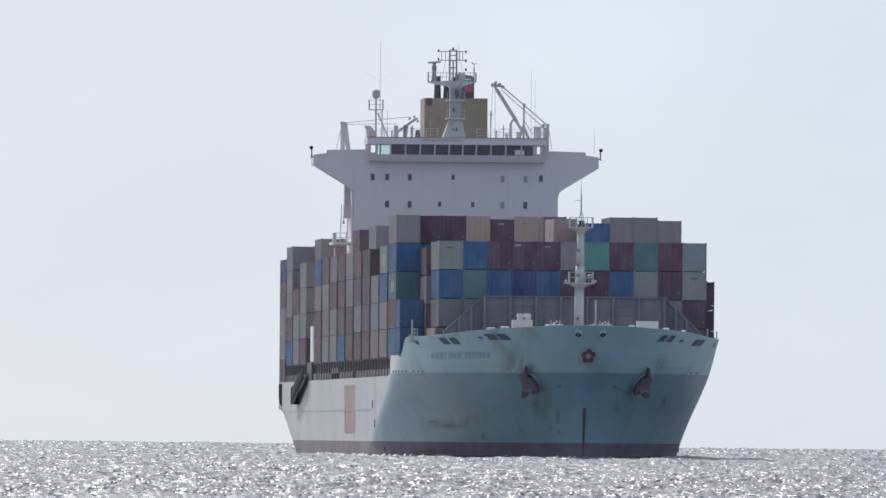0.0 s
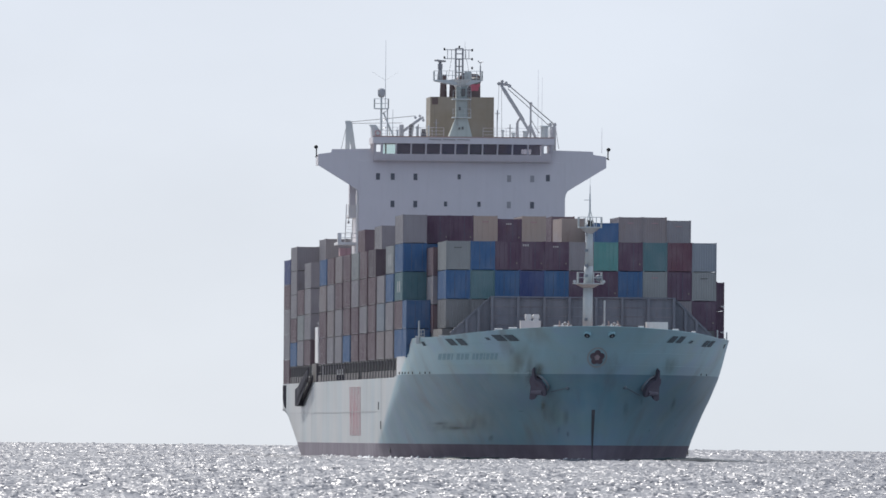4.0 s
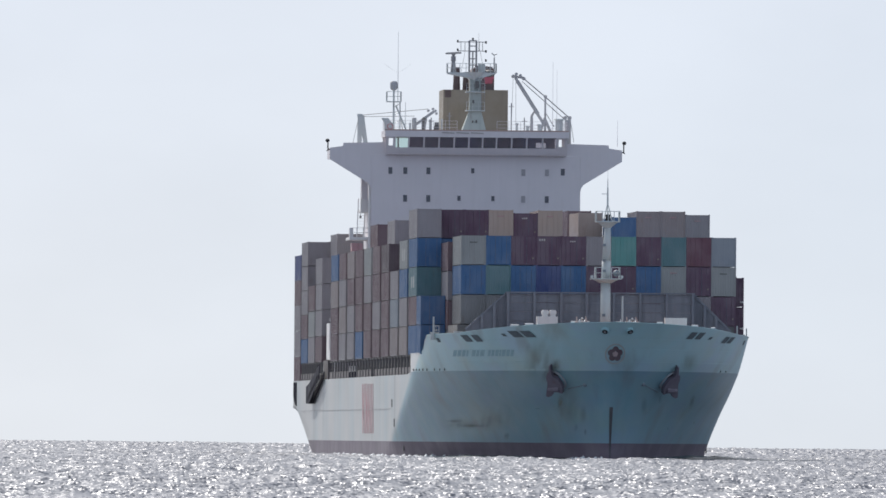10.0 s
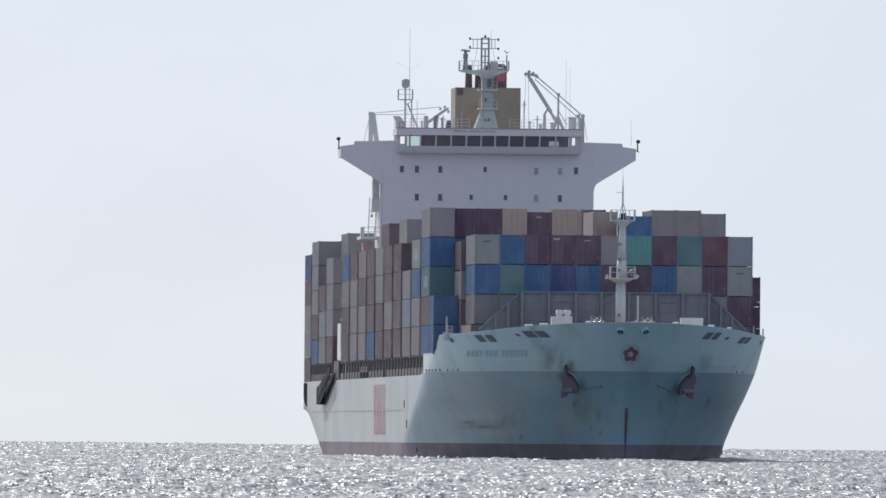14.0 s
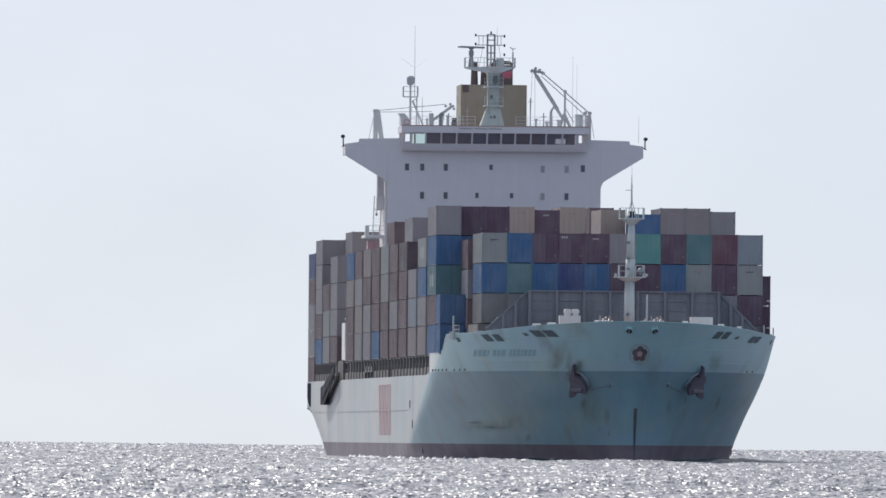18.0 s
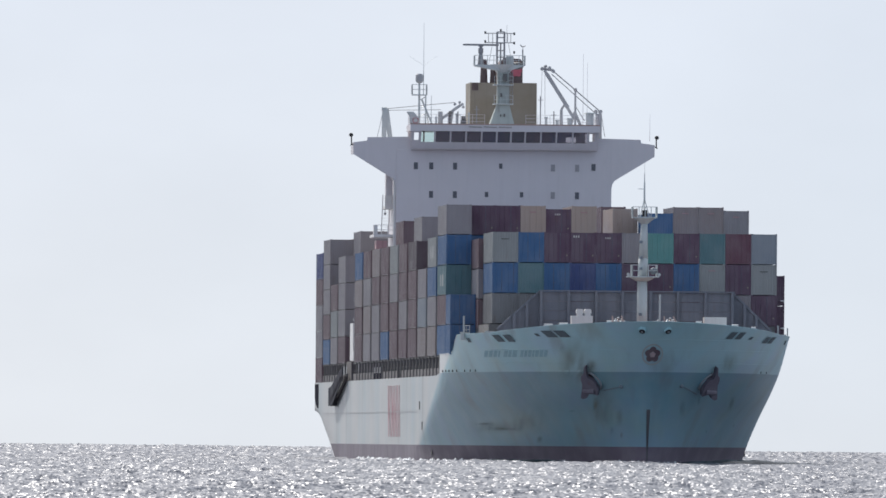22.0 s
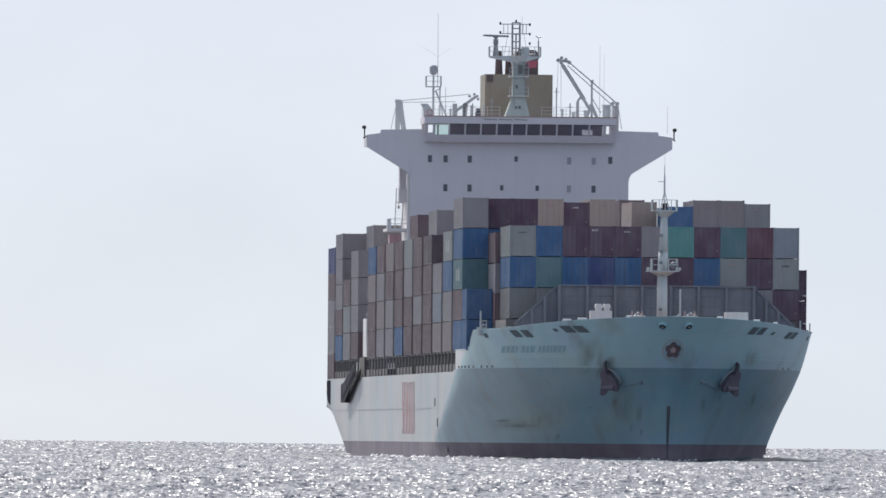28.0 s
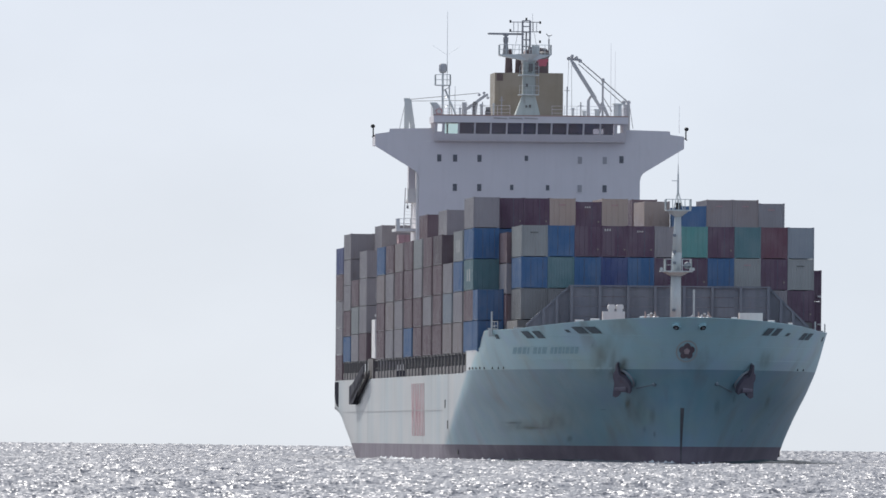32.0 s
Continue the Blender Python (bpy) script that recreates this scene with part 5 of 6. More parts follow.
# ---- forecastle gear ----
def forecastle_gear():
    bm = bmesh.new()
    box(bm, -6.7, -4.7, 14.0, 15.2, 11.3, 13.55)
    part("deck_locker", bm, CASING_WHITE, SHIP, "white steel deck locker")
    for x in (-5.9, -5.15):
        bm = bmesh.new()
        box(bm, x - 0.26, x + 0.26, 14.25, 14.9, 13.55, 13.8)
        slab(bm, [(x - 0.33, 13.78), (x + 0.33, 13.78), (x + 0.33, 14.06), (x + 0.22, 14.18), (x - 0.22, 14.18), (x - 0.33, 14.06)], 14.15, 15.0)
        vent = part("vent_hood", bm, CASING_WHITE, SHIP, "white square ventilator hood")
        bm = bmesh.new()
        box(bm, x + 0.33, x + 0.36, 14.3, 14.8, 13.8, 14.02)
        part("louvre", bm, DARK_GREY, vent)
    bm = bmesh.new()
    box(bm, 5.6, 7.7, 12.0, 13.4, 11.3, 13.5)
    part("deck_locker", bm, CASING_WHITE, SHIP, "white steel deck locker")
    for x0, lean in ((-3.1, 0.22), (1.75, 0.38)):
        bm = bmesh.new()
        box(bm, x0, x0 + 1.2, 11.6, 12.4, 11.3, 12.75)
        winch = part("anchor_winch", bm, GEAR_GREY, SHIP, "anchor winch with tan side frames")
        bm = bmesh.new()
        for k, q in ((0.3, 0.3), (0.55, 0.22), (0.85, 0.3)):
            rod(bm, (x0 + k, 12, 13.0), (x0 + k + 0.14, 12, 13.0), q, q, 14)
        rod(bm, (x0 - 0.1, 12, 13.0), (x0 + 1.3, 12, 13.0), 0.12)
        part("drum", bm, CHROME, winch, "worn bare steel drum")
        for k, w in ((0.05, lean * 0.2), (0.9, lean)):
            bm = bmesh.new()
            beam(bm, (x0 + k + w, 11.6, 12.75), (x0 + k, 11.6, 13.55), 0.2, 0.12)
            part("side_frame", bm, WINCH_TAN, winch, "tan painted side frame")
        # polished ball on a stalk, added for the winch's bright sunlit spot
        bm = bmesh.new()
        ball(bm, (x0 + 0.6, 11.55, 13.32), 0.14, 10)
        rod(bm, (x0 + 0.6, 11.55, 13.3), (x0 + 0.6, 11.7, 12.7), 0.05)
        part("glint_ball", bm, CHROME, winch)
    # bare steel placed to give the small sunlit spot beside the winch
    bm = bmesh.new()
    rod(bm, (0.75, 11.4, 12.4), (1.3, 11.4, 13.25), 0.1)
    rod(bm, (0.75, 11.4, 12.9), (1.35, 11.4, 12.9), 0.2, 0.2, 12)
    part("chain_stopper", bm, CHROME, SHIP, "bare steel chain stopper")
    for x, u, h in ((1.6, 14.2, 15.6), (-15.55, 32.0, 13.6), (13.9, 27.0, 12.9)):
        bm = bmesh.new()
        rod(bm, (x, u, 11.3), (x, u, h), 0.09)
        part("light_pole", bm, MAST_GREY, SHIP)
    for x, u in ((-15.45, 32.4), (-13.6, 25.0), (-9.0, 13.0), (4.3, 9.0), (8.6, 14.0), (10.6, 18.0), (12.8, 24.0), (-2.2, 7.0), (-1.0, 6.5), (-0.5, 8.0), (14.6, 31.0)):
        bm = bmesh.new()
        rod(bm, (x - 0.22, u, 11.3), (x - 0.22, u, rail_top(u) + 0.12), 0.17)
        rod(bm, (x + 0.22, u, 11.3), (x + 0.22, u, rail_top(u) + 0.12), 0.17)
        box(bm, x - 0.45, x + 0.45, u - 0.12, u + 0.12, rail_top(u) + 0.1, rail_top(u) + 0.2)
        part("mooring_bollard", bm, MAST_GREY, SHIP)
    for s in (-1, 1):
        bm = bmesh.new()
        rail(bm, [(s * (breadth(u, 12.3) - 0.25), u, rail_top(u)) for u in (30.5, 32, 33)], 0.8, 2, 1.2, 0.03)
        part("forecastle_rail", bm, MAST_GREY, SHIP)


forecastle_gear()


def rail_rollers():
    """White rollers on the bulwark, a lifebuoy and small lamps by the outer stacks."""
    for x, w in ((-9.2, 0.8), (-7.95, 0.8), (4.3, 0.55), (8.1, 0.6), (10.2, 0.4), (-4.1, 0.35)):
        p, nr = skin(x, 12.2)
        z = rail_top(p.y)
        bm = bmesh.new()
        rod(bm, (x - w / 2, p.y + 0.3, z + 0.12), (x + w / 2, p.y + 0.3, z + 0.12), 0.09, 0.09, 8)
        box(bm, x - w / 2 - 0.05, x + w / 2 + 0.05, p.y + 0.2, p.y + 0.4, z - 0.02, z + 0.06)
        part("roller_fairlead", bm, CASING_WHITE, SHIP, "white roller on the bulwark")
    for z in (12.75, 15.35):
        bm = bmesh.new()
        rod(bm, (15.35, 40.1, z), (15.7, 40.1, z), 0.08, 0.07, 8)
        box(bm, 15.6, 15.7, 40.05, 40.25, z - 0.12, z + 0.12)
        part("side_lamp", bm, CASING_WHITE, SHIP, "small white lamp")


# ---- fittings on the bow ----
def skin(x, z):
    """The plating's place and outward direction at half breadth x and height z: y found by halving."""
    lo_, hi_ = stem(z), stem(z) + entrance(z)
    for _ in range(40):
        m = (lo_ + hi_) / 2
        if breadth(m, z) < abs(x):
            lo_ = m
        else:
            hi_ = m
    u = (lo_ + hi_) / 2
    s = 1 if x >= 0 else -1
    db = (breadth(u + 0.05, z) - breadth(u - 0.05, z)) / 0.1
    dz = (breadth(u, z + 0.05) - breadth(u, z - 0.05)) / 0.1
    nrm = Vector((s, -db, -dz)).normalized()
    return Vector((x, u, z)), nrm


def patch(bm, corners, lift=0.05):
    """A plate laid on the bow plating between corners given as (x, z)."""
    n = 6
    g = []
    for i in range(n + 1):
        row = []
        for j in range(n + 1):
            a, b = i / n, j / n
            x = (corners[0][0] * (1 - a) + corners[1][0] * a) * (1 - b) + (corners[3][0] * (1 - a) + corners[2][0] * a) * b
            z = (corners[0][1] * (1 - a) + corners[1][1] * a) * (1 - b) + (corners[3][1] * (1 - a) + corners[2][1] * a) * b
            p, nr = skin(x, z)
            row.append(bm.verts.new(p + nr * (lift)))
        g.append(row)
    for i in range(n):
        for j in range(n):
            bm.faces.new((g[i][j], g[i + 1][j], g[i + 1][j + 1], g[i][j + 1]))


def bow_fittings():
    # mooring openings in the bulwark
    for x0, x1, z0, z1, lean in ((-13.3, -12.75, 11.1, 11.75, 0.3), (-12.5, -11.95, 11.1, 11.75, 0.3), (-9.5, -8.65, 11.5, 12.1, 0.35), (-8.45, -7.6, 11.5, 12.1, 0.35),
                                 (-15.2, -15.0, 11.1, 11.5, 0.1), (-10.2, -9.9, 11.6, 11.85, 0.15),
                                 (7.45, 8.15, 11.45, 12.1, -0.3), (8.4, 9.05, 11.45, 12.1, -0.3), (9.8, 10.15, 11.45, 11.7, -0.15),
                                 (11.6, 12.15, 11.15, 11.75, -0.3), (12.3, 12.85, 11.15, 11.75, -0.3), (14.6, 14.85, 11.1, 11.5, -0.1)):
        bm = bmesh.new()
        patch(bm, ((x0 + lean, z0), (x1 + lean, z0), (x1 - lean, z1), (x0 - lean, z1)), 0.04)
        part("mooring_port", bm, PORT_DARK, SHIP, "dark slanted mooring opening")
    # two round fairleads on the stem
    for x in (-1.12, 1.22):
        p, nr = skin(x, 12.2)
        bm = bmesh.new()
        rod(bm, p - nr * 0.1, p + nr * 0.25, 0.38, 0.36, 18)
        lead = part("fairlead", bm, HULL_UP, SHIP, "round steel fairlead")
        bm = bmesh.new()
        rod(bm, p + nr * 0.24, p + nr * 0.28, 0.28, 0.28, 16)
        part("fairlead_hole", bm, BLACK, lead)
        bm = bmesh.new()
        rod(bm, p + nr * 0.29 + Vector((0.0, 0, 0.02)), p + nr * 0.34 + Vector((0.0, 0, 0.02)), 0.13, 0.13, 10)
        part("fairlead_roller", bm, CHROME, lead)
    # emblem on the bow
    def laid(r0, r1, lift, petals):
        """A ring, or a five-petalled disc, laid on the rounded bow."""
        bm, n, rows = bmesh.new(), 60, []
        for k in range(5):
            row = []
            for i in range(n):
                a = 2 * math.pi * i / n
                r = (r0 + (r1 - r0) * k / 4) * ((0.74 + 0.26 * abs(math.cos(2.5 * a))) if petals else 1.0)
                p, nr = skin(r * math.sin(a), 9.9 + r * math.cos(a))
                row.append(bm.verts.new((p.x + 0.03, p.y - lift, p.z)))
            rows.append(row)
        for a, b in zip(rows, rows[1:]):
            for i in range(n):
                bm.faces.new((a[i], a[(i + 1) % n], b[(i + 1) % n], b[i]))
        return bm

    em = part("bow_emblem", laid(0.28, 0.74, 0.06, True), MAROON_MARK, SHIP, "dark maroon five-petalled emblem")
    part("emblem_ring", laid(0.86, 0.98, 0.06, False), RING_MARK, em)
    part("emblem_heart", laid(0.01, 0.27, 0.06, True), HEART, em)
    # the ship's name, as bars
    x = -13.9
    for w in (0.34, 0.34, 0.34, 0.22, -0.2, 0.36, 0.3, 0.42, -0.2, 0.3, 0.3, 0.34, 0.22, 0.36, 0.36, 0.34):
        if w < 0:
            x -= w
            continue
        bm = bmesh.new()
        patch(bm, ((x, 9.68), (x + w - 0.08, 9.68), (x + w - 0.08, 10.28), (x, 10.28)), 0.015)
        part("name_bar", bm, MARK_GREY, SHIP)
        x += w
    # anchors in their pockets
    for s in (-1, 1):
        c, nr = skin(-4.94 if s < 0 else 5.72, 7.55)
        bm = bmesh.new()
        rod(bm, c - nr * 1.4 + Vector((-s * 0.9, 0, 0.5)), c + nr * 0.06, 2.2, 0.95, 24)
        bol = part("anchor_bolster", bm, HULL_LOW, SHIP, "bulging plated hawse for the anchor", True)
        a = c + nr * 0.1
        bm = bmesh.new()
        rod(bm, a - nr * 0.3, a + nr * 0.06, 0.75, 0.72, 18)
        part("hawse_mouth", bm, BLACK, bol)
        bm = bmesh.new()
        side_ = nr.orthogonal().normalized()
        turn_ = nr.cross(side_)
        hoop = [a + nr * 0.05 + 1.0 * (side_ * math.cos(k * 0.2618) + turn_ * math.sin(k * 0.2618)) for k in range(25)]
        for p0, p1 in zip(hoop, hoop[1:]):
            rod(bm, p0, p1, 0.1, 0.1, 6)
        part("hawse_rim", bm, RIM, bol, "rust-tinged pale rim")
        # a short pipe inboard of the anchor
        bm = bmesh.new()
        ends = ((-3.95, 6.55), (-2.5, 6.95)) if s < 0 else ((4.85, 6.3), (3.12, 7.05))
        line = [skin(ends[0][0] + (ends[1][0] - ends[0][0]) * k / 6, ends[0][1] + (ends[1][1] - ends[0][1]) * k / 6) for k in range(7)]
        for (p0, n0), (p1, n1) in zip(line, line[1:]):
            rod(bm, p0 + n0 * 0.03, p1 + n1 * 0.03, 0.05, 0.05, 6)
        ball(bm, line[-1][0] + line[-1][1] * 0.05, 0.2, 10)
        part("drain_pipe", bm, SEAM_DARK, HULL, "dark drain pipe with a rounded end")
        bm = bmesh.new()
        out = [(0.5, 2.0), (0.64, 1.95), (0.7, 1.05), (0.88, 1.05), (0.93, 0.6), (0.78, 0.1), (0.82, -0.4), (0.92, -1.3), (0.65, -1.45), (0.3, -1.3), (0.1, -0.82), (-0.3, -0.88), (-0.8, -1.05), (-0.84, -0.55), (-0.6, 0.1), (-0.25, 0.55), (0.25, 0.8), (0.42, 1.2)]
        flat = [(s * (q - 0.28 * r) * 1.15, r * 1.15) for q, r in out]
        slab(bm, flat if s > 0 else flat[::-1], -0.3, 0.2)
        rod(bm, (-s * 0.35, -0.2, -0.7), (s * 0.95, -0.2, -0.75), 0.34, 0.3, 10)
        lean = Matrix.Translation(a + nr * 0.55 + Vector((-s * 0.15, 0, 0.0))) @ pose(0, 0, 0, 32, 0, s * 32) @ Matrix.Scale(0.9, 4)
        bmesh.ops.transform(bm, matrix=lean, verts=bm.verts)
        part("anchor", bm, ANCHOR, SHIP, "dark rusty stockless anchor in its hawse")
    # rust streaks that run down from the pockets and ports
    for x, z, w, h in ((-4.6, 6.0, 0.5, 1.6), (-5.3, 9.6, 0.9, 1.5), (5.2, 6.3, 0.4, 1.2), (-7.9, 11.0, 0.5, 1.0), (-11.0, 3.1, 2.6, 0.35), (-12.6, 3.5, 1.6, 0.22), (-8.4, 2.4, 0.5, 0.9), (-3.0, 3.3, 0.3, 1.0), (-2.2, 2.8, 0.25, 0.8), (-6.3, 4.7, 0.7, 0.15), (10.5, 3.6, 0.5, 0.4), (6.8, 3.0, 0.4, 0.4), (-6.9, 12.0, 3.4, 5.0), (-5.6, 9.6, 2.2, 3.0), (-3.9, 6.9, 1.8, 4.2), (7.9, 10.6, 2.4, 2.6), (-9.2, 5.4, 4.0, 3.4), (-11.6, 3.9, 4.4, 1.6), (-2.6, 5.2, 0.6, 2.2), (9.2, 6.4, 0.8, 1.8), (3.4, 6.0, 0.7, 2.0)):
        bm = bmesh.new()
        patch(bm, ((x - w / 2 + 0.15 * h, z - h), (x + w / 2 * 0.7 + 0.15 * h, z - h), (x + w / 2, z), (x - w / 2, z)), 0.012)
        part("rust_stain", bm, STAIN, HULL, "thin brown rust stain")
    # welded strakes of the upper bow
    for z in (9.15, 10.35, 11.3):
        bm = bmesh.new()
        for i in range(56):
            a, b = -13.5 + 0.48 * i, -13.5 + 0.48 * (i + 1)
            (p0, n0), (p1, n1) = skin(a if abs(a) > 0.05 else 0.05, z), skin(b if abs(b) > 0.05 else 0.05, z)
            vs = [bm.verts.new(q) for q in (p0 + n0 * 0.012, p1 + n1 * 0.012, p1 + n1 * 0.012 + Vector((0, 0, 0.05)), p0 + n0 * 0.012 + Vector((0, 0, 0.05)))]
            bm.faces.new(vs)
        part("plate_seam", bm, BOW_SEAM, HULL, "faint welded seam across the bow")
    # dark slot in the lower stem
    bm = bmesh.new()
    for i in range(12):
        z0, z1 = -0.6 + i * 0.45, -0.6 + (i + 1) * 0.45
        w0, w1 = 0.035 + 0.012 * i, 0.035 + 0.012 * (i + 1)
        vs = [bm.verts.new(q) for q in ((-w0, stem(z0) - 0.02, z0), (w0, stem(z0) - 0.02, z0), (w1, stem(z1) - 0.02, z1), (-w1, stem(z1) - 0.02, z1))]
        bm.faces.new(vs)
    part("stem_bar", bm, STEM_DARK, HULL, "dark scraped stem bar")
    # scuppers along the knuckle on both sides
    for s in (-1, 1):
        for u in (34, 36, 38.5, 42.5, 45, 47.5, 50, 53) if s < 0 else (24, 27):
            bm = bmesh.new()
            x = s * (breadth(u, 8.3) + 0.05)
            box(bm, x - 0.03, x + 0.03, u - 0.35, u + 0.35, 8.34, 8.55)
            part("scupper", bm, BLACK, HULL)
    # opening over the aft mooring deck
    for s in (-1, 1):
        bm = bmesh.new()
        x = s * (HB + 0.02)
        edge = [(257.5, 7.9), (264.2, 7.9), (264.2, 6.4), (262.4, 5.7), (260.2, 5.35), (257.5, 5.2)]
        near = [bm.verts.new((x + s * 0.02, q, r)) for q, r in edge]
        far = [bm.verts.new((x - s * 0.1, q, r)) for q, r in edge]
        bm.faces.new(near)
        bm.faces.new(far[::-1])
        for k in range(6):
            bm.faces.new((near[k], near[(k + 1) % 6], far[(k + 1) % 6], far[k]))
        part("mooring_deck_opening", bm, VOID, HULL, "dark opening of the aft mooring deck")
        # large faded letters of the owner, as plain bars
        for i in range(4):
            bm = bmesh.new()
            u = 116.2 + i * 5.0
            for a, b in ((0.2, 1.6), (2.9, 1.5), (3.0, 4.3)):
                e = 0.42
                q = [(u + a - e, 2.1), (u + a + e, 2.1), (u + b + e, 7.3), (u + b - e, 7.3)]
                near = [bm.verts.new((x + s * 0.012, yy, zz)) for yy, zz in q]
                far = [bm.verts.new((x - s * 0.012, yy, zz)) for yy, zz in q]
                bm.faces.new(near)
                for k in range(4):
                    bm.faces.new((near[k], near[(k + 1) % 4], far[(k + 1) % 4], far[k]))
            bmesh.ops.recalc_face_normals(bm, faces=bm.faces)
            part("hull_mark", bm, WORN_RED, HULL, "faded red painted block")
        # plate seams
        bm = bmesh.new()
        box(bm, x - 0.022, x - 0.004, 90.0, 250.0, 4.6, 4.66)
        part("plate_seam", bm, SEAM, HULL)
        for u, z in ((86.0, 5.2), (82.0, 3.2), (78.0, 0.75)):
            bm = bmesh.new()
            xx = s * (breadth(u, z) + 0.03)
            box(bm, xx - 0.03, xx + 0.03, u, u + 0.9, z - 0.4, z + 0.4)
            part("draught_mark", bm, DARK_GREY, HULL)


BOW_SEAM = paint("bow_seam_paint", (0.27, 0.45, 0.48), 0.5, 0.3, 0.1)
STEM_DARK = paint("stem_paint", (0.065, 0.065, 0.07), 0.7, 0.3, 0.4)
HEART = paint("emblem_heart_paint", (0.486, 0.378, 0.384), 0.6, 0.3, 0.1)
MAROON_MARK = paint("emblem_paint", (0.125, 0.085, 0.10), 0.5, 0.2, 0.1)
SEAM_DARK = paint("drain_paint", (0.162, 0.202, 0.226), 0.6, 0.3, 0.2)
RIM = paint("rim_paint", (0.297, 0.315, 0.339), 0.5, 0.3, 0.5)
RING_MARK = paint("ring_paint", (0.40, 0.42, 0.40), 0.6, 0.3, 0.2)
ANCHOR = paint("anchor_paint", (0.14, 0.122, 0.152), 0.6, 0.3, 0.5)


def stain_material():
    m, n, l, bsdf = nodes_of("rust_stain")
    tc = n.new("ShaderNodeTexCoord")
    f = noise_of(n, l, tc.outputs["Object"], 0.9, 4, (1.3, 0.0, 0.35), 0.3, 0.75)
    sep = n.new("ShaderNodeSeparateXYZ")
    l.new(tc.outputs["Generated"], sep.inputs[0])
    for i in (0, 2):
        # worn thin towards its rim
        rim = n.new("ShaderNodeMath")
        rim.operation = "PINGPONG"
        rim.inputs[1].default_value = 0.5
        l.new(sep.outputs[i], rim.inputs[0])
        soft = n.new("ShaderNodeMapRange")
        soft.interpolation_type = "SMOOTHSTEP"
        soft.inputs["From Max"].default_value = 0.48
        l.new(rim.outputs[0], soft.inputs["Value"])
        mul = n.new("ShaderNodeMath")
        mul.operation = "MULTIPLY"
        l.new(f, mul.inputs[0])
        l.new(soft.outputs[0], mul.inputs[1])
        f = mul.outputs[0]
    bsdf.inputs["Base Color"].default_value = (0.27, 0.23, 0.14, 1)
    bsdf.inputs["Roughness"].default_value = 0.8
    l.new(scaled(n, l, f, 0.45), bsdf.inputs["Alpha"])
    return m


STAIN = stain_material()
bow_fittings()
rail_rollers()


# ---- accommodation ladder and side gear by the house ----
GANGWAY = paint("gangway_paint", (0.08, 0.08, 0.092), 0.85, 0.3, 0.3)
GANGWAY.node_tree.nodes["Principled BSDF"].inputs["Specular IOR Level"].default_value = 0.0


def side_gear():
    for s in (-1, 1):
        x = s * 16.14
        bm = bmesh.new()
        for k in (-0.28, 0.28):
            beam(bm, (x + s * (0.33 + k), 203.0, 8.6), (x + s * (0.33 + k), 224.0, 5.9), 0.1, 0.6)
        for i in range(24):
            u = 203.5 + i * 0.85
            box(bm, x + s * 0.33 - 0.28, x + s * 0.33 + 0.28, u, u + 0.3, 8.45 - i * 0.109, 8.5 - i * 0.109)
        rail(bm, [(x + s * 0.55, 203.0, 8.8), (x + s * 0.55, 224.0, 6.1)], 0.9, 2, 2.0, 0.03)
        near = [bm.verts.new((x + s * 0.66, q, r)) for q, r in ((203.0, 9.6), (203.0, 8.2), (221.0, 5.5), (227.5, 5.4), (227.5, 7.3), (222.0, 7.6))]
        far = [bm.verts.new((x + s * 0.60, v.co.y, v.co.z)) for v in near]
        bm.faces.new(near)
        bm.faces.new(far[::-1])
        for k in range(6):
            bm.faces.new((near[k], near[(k + 1) % 6], far[(k + 1) % 6], far[k]))
        box(bm, *sorted((x, x + s * 0.65)), 222.5, 227.5, 5.4, 7.3)
        part("gangway", bm, GANGWAY, SHIP, "dark accommodation ladder hung along the side")
        bm = bmesh.new()
        box(bm, *sorted((s * 15.25, s * 16.12)), 195.0, 200.5, 10.2, 14.2)
        box(bm, *sorted((s * 15.25, s * 16.12)), 194.2, 195.0, 10.2, 11.3)
        part("pilot_house_side", bm, CASING_WHITE, SHIP, "white steel casing at the ship's side")
        bm = bmesh.new()
        rod(bm, (s * 15.85, 195.9, 14.2), (s * 15.85, 195.9, 19.4), 0.09)
        box(bm, *sorted((s * 15.7, s * 16.0)), 195.6, 196.2, 16.4, 16.9)
        rod(bm, (s * 15.85, 195.5, 14.6), (s * 15.85, 197.0, 14.6), 0.2)
        part("signal_post", bm, GEAR_GREY, SHIP, "thin grey post with a small lamp box")
        bm = bmesh.new()
        box(bm, *sorted((s * 11.5, s * 15.4)), 196.8, 209.0, 7.95, 14.0)
        part("house_wing", bm, WHITE, SHIP)
        bm = bmesh.new()
        box(bm, *sorted((s * 15.4, s * 15.95)), 200.6, 209.0, 7.95, 10.15)
        part("side_bulkhead", bm, PLATE_GREY, SHIP)


side_gear()


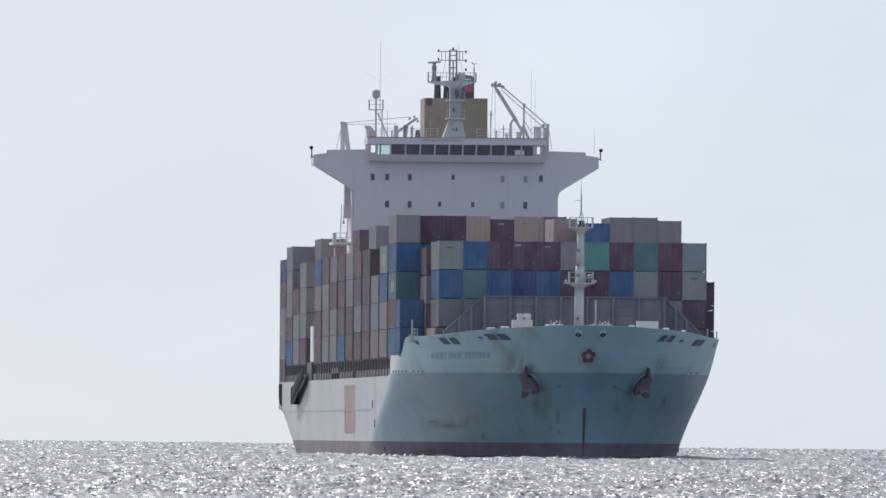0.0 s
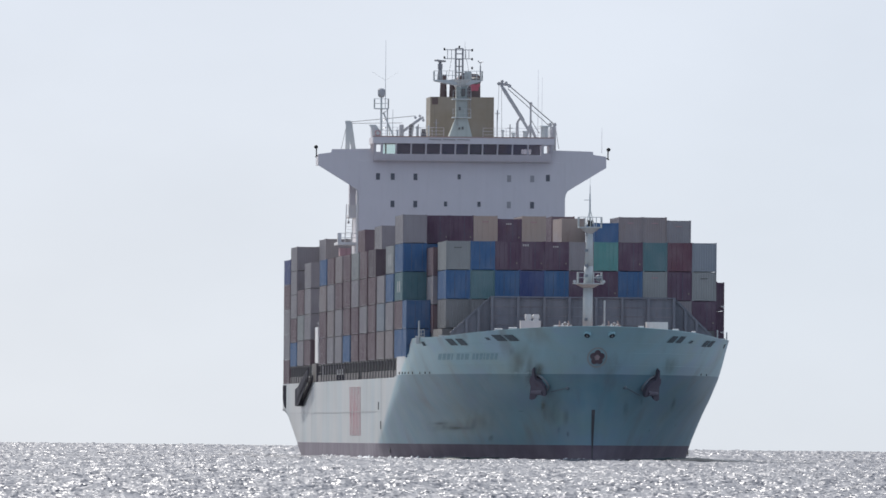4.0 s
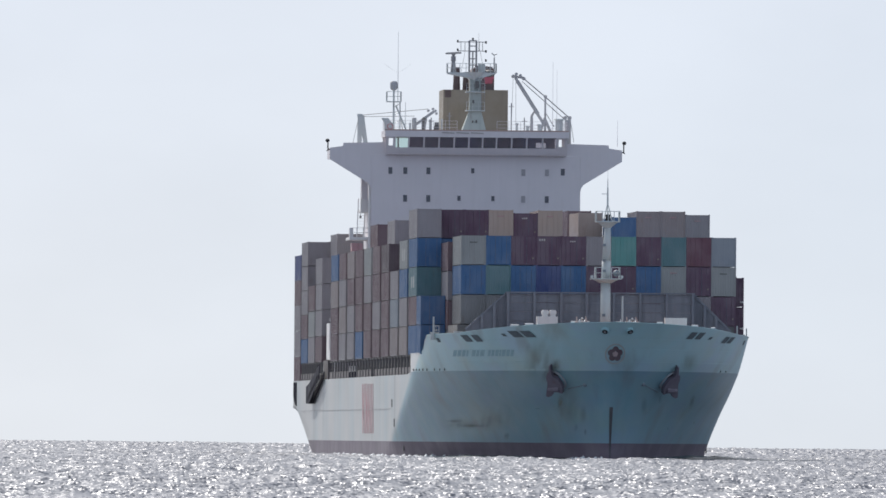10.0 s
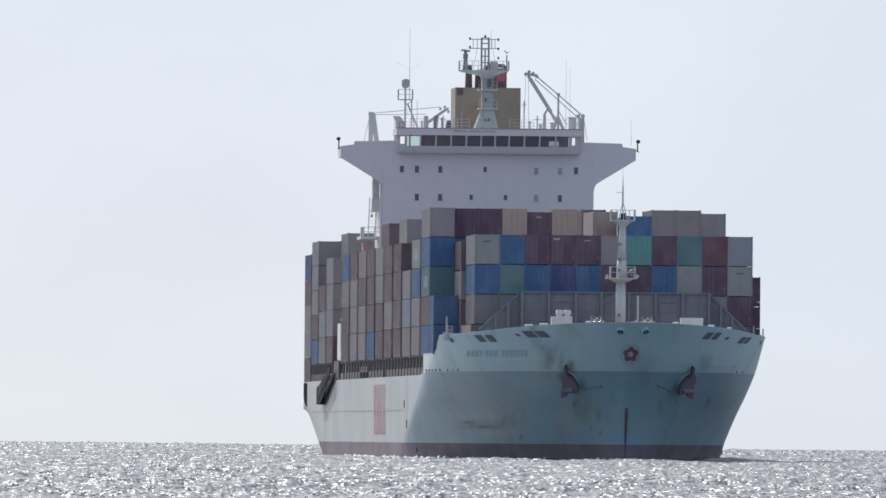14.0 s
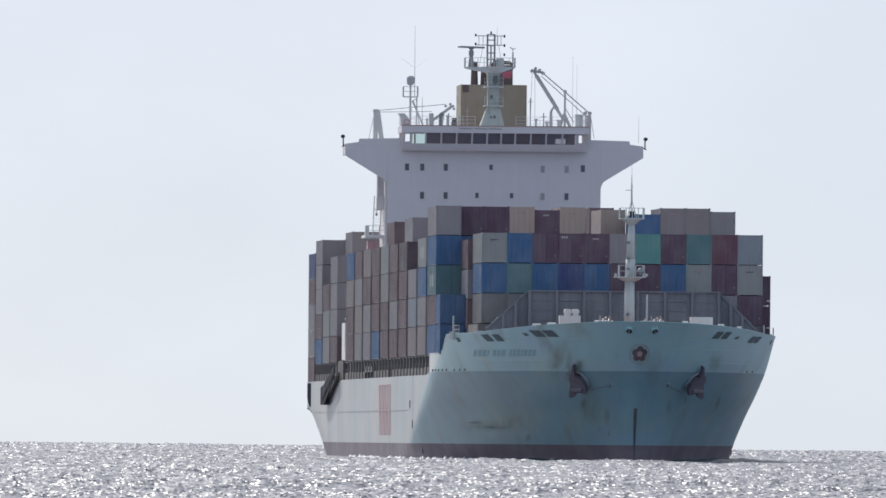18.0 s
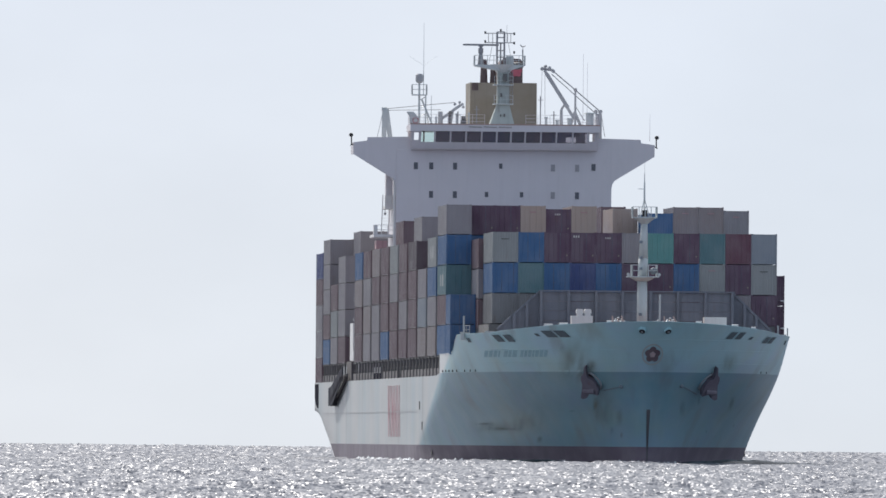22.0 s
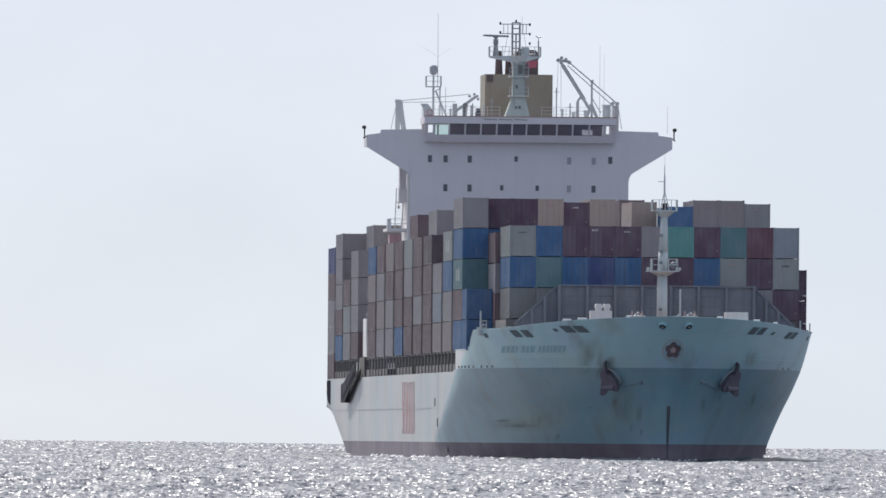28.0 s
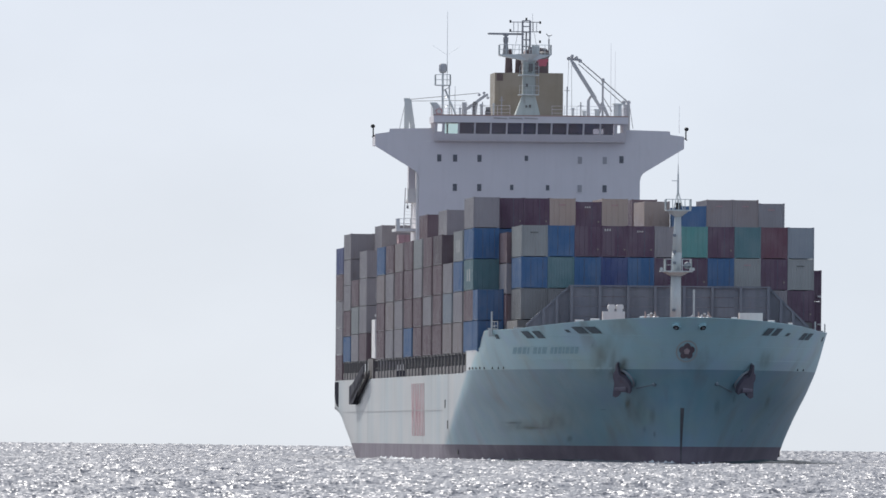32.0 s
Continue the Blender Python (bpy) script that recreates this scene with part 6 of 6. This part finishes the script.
# ---- bow wave ----
def bow_wave():
    """Two low crests that spread from the stem."""
    bm = bmesh.new()
    for s in (-1, 1):
        rows = []
        for i in range(72):
            d = i * 0.6
            h = (0.52 if s > 0 else 0.4) * min(1.0, 0.25 + d / 22) * min(1.0, max(0.0, (42.6 - d) / 18)) * (1.0 + 0.05 * math.sin(i * 0.5) + 0.04 * math.sin(i * 1.3 + s))
            x, y = 0.2 + d * 0.5, 7.6 + d * 0.86
            x = max(x, breadth(y, 0.1) + 0.4)
            rows.append([bm.verts.new((s * (x + a * 0.86), y - a * 0.5, z)) for a, z in ((-2.2, -0.35), (-0.9, h * 0.55), (0.0, h), (0.35, h * 0.8), (0.8, h * 0.1), (1.2, -0.35))])
        for a, b in zip(rows, rows[1:]):
            for j in range(5):
                bm.faces.new((a[j], a[j + 1], b[j + 1], b[j]))
    bmesh.ops.recalc_face_normals(bm, faces=bm.faces)
    me = bpy.data.meshes.new("bow_wave")
    bm.to_mesh(me)
    bm.free()
    me.polygons.foreach_set("use_smooth", [True] * len(me.polygons))
    me.materials.append(SHADOW_WATER)
    return tagged(new("bow_wave", me), "low bow wave spreading from the stem, painted dark like the ship's shadow", "wave", kind="structure")


WAVE = bow_wave()


def foam():
    """Scattered flecks of broken water along the waterline."""
    rng = random.Random(8)
    bm = bmesh.new()
    for i in range(170):
        s = rng.choice((-1, -1, 1))
        u = rng.choice((rng.uniform(52, 80), rng.uniform(8.2, 14), rng.uniform(90, 170), rng.uniform(20, 60)))
        x = s * (breadth(u, 0.1) + rng.uniform(0.3, 1.1))
        r = rng.uniform(0.08, 0.3)
        n = 7
        ring_ = [bm.verts.new((x + r * rng.uniform(0.7, 1.3) * math.cos(6.283 * k / n), u + 2 * r * math.sin(6.283 * k / n), 0.16)) for k in range(n)]
        top = bm.verts.new((x, u, 0.2 + r * rng.uniform(0.5, 1.0)))
        for k in range(n):
            bm.faces.new((ring_[k], ring_[(k + 1) % n], top))
    me = bpy.data.meshes.new("foam")
    bm.to_mesh(me)
    bm.free()
    me.materials.append(FOAM)
    return tagged(new("foam", me), "white flecks of foam along the ship's waterline", "foam", kind="stuff")


SPRAY = foam()


# ---- what moves ----
def motions():
    speed, turn = 3.726, radians(3.8645)
    rows = []
    for t in (0.0, 8.0, 16.0, 24.0, 32.0):
        left = (32.0 - t) * speed
        rows.append((t, pose(22.275 - left * math.tan(turn), 1234.66 + left, 0.33, 0, -0.14, 3.8645)))
    walk(SHIP, rows)
    afloat = [(t, Matrix.Translation((0, 0, -0.375)) @ m) for t, m in rows]
    walk(WAVE, afloat)
    walk(SPRAY, afloat)
    for ob, place in CARGO:
        walk(ob, [(t, m @ Matrix.Translation(place)) for t, m in rows])
    walk(SCANNER, [(i * 0.4, pose(-2.37, UM, 44.2, 0, 0, 93.9 - 143.57 * (i * 0.4 - 31.42))) for i in range(81)])
    walk(SEA, [(i * 0.5, pose(3.2 - 0.2 * i * 0.5, -1.5 * i * 0.5, 0.0)) for i in range(65)])


motions()
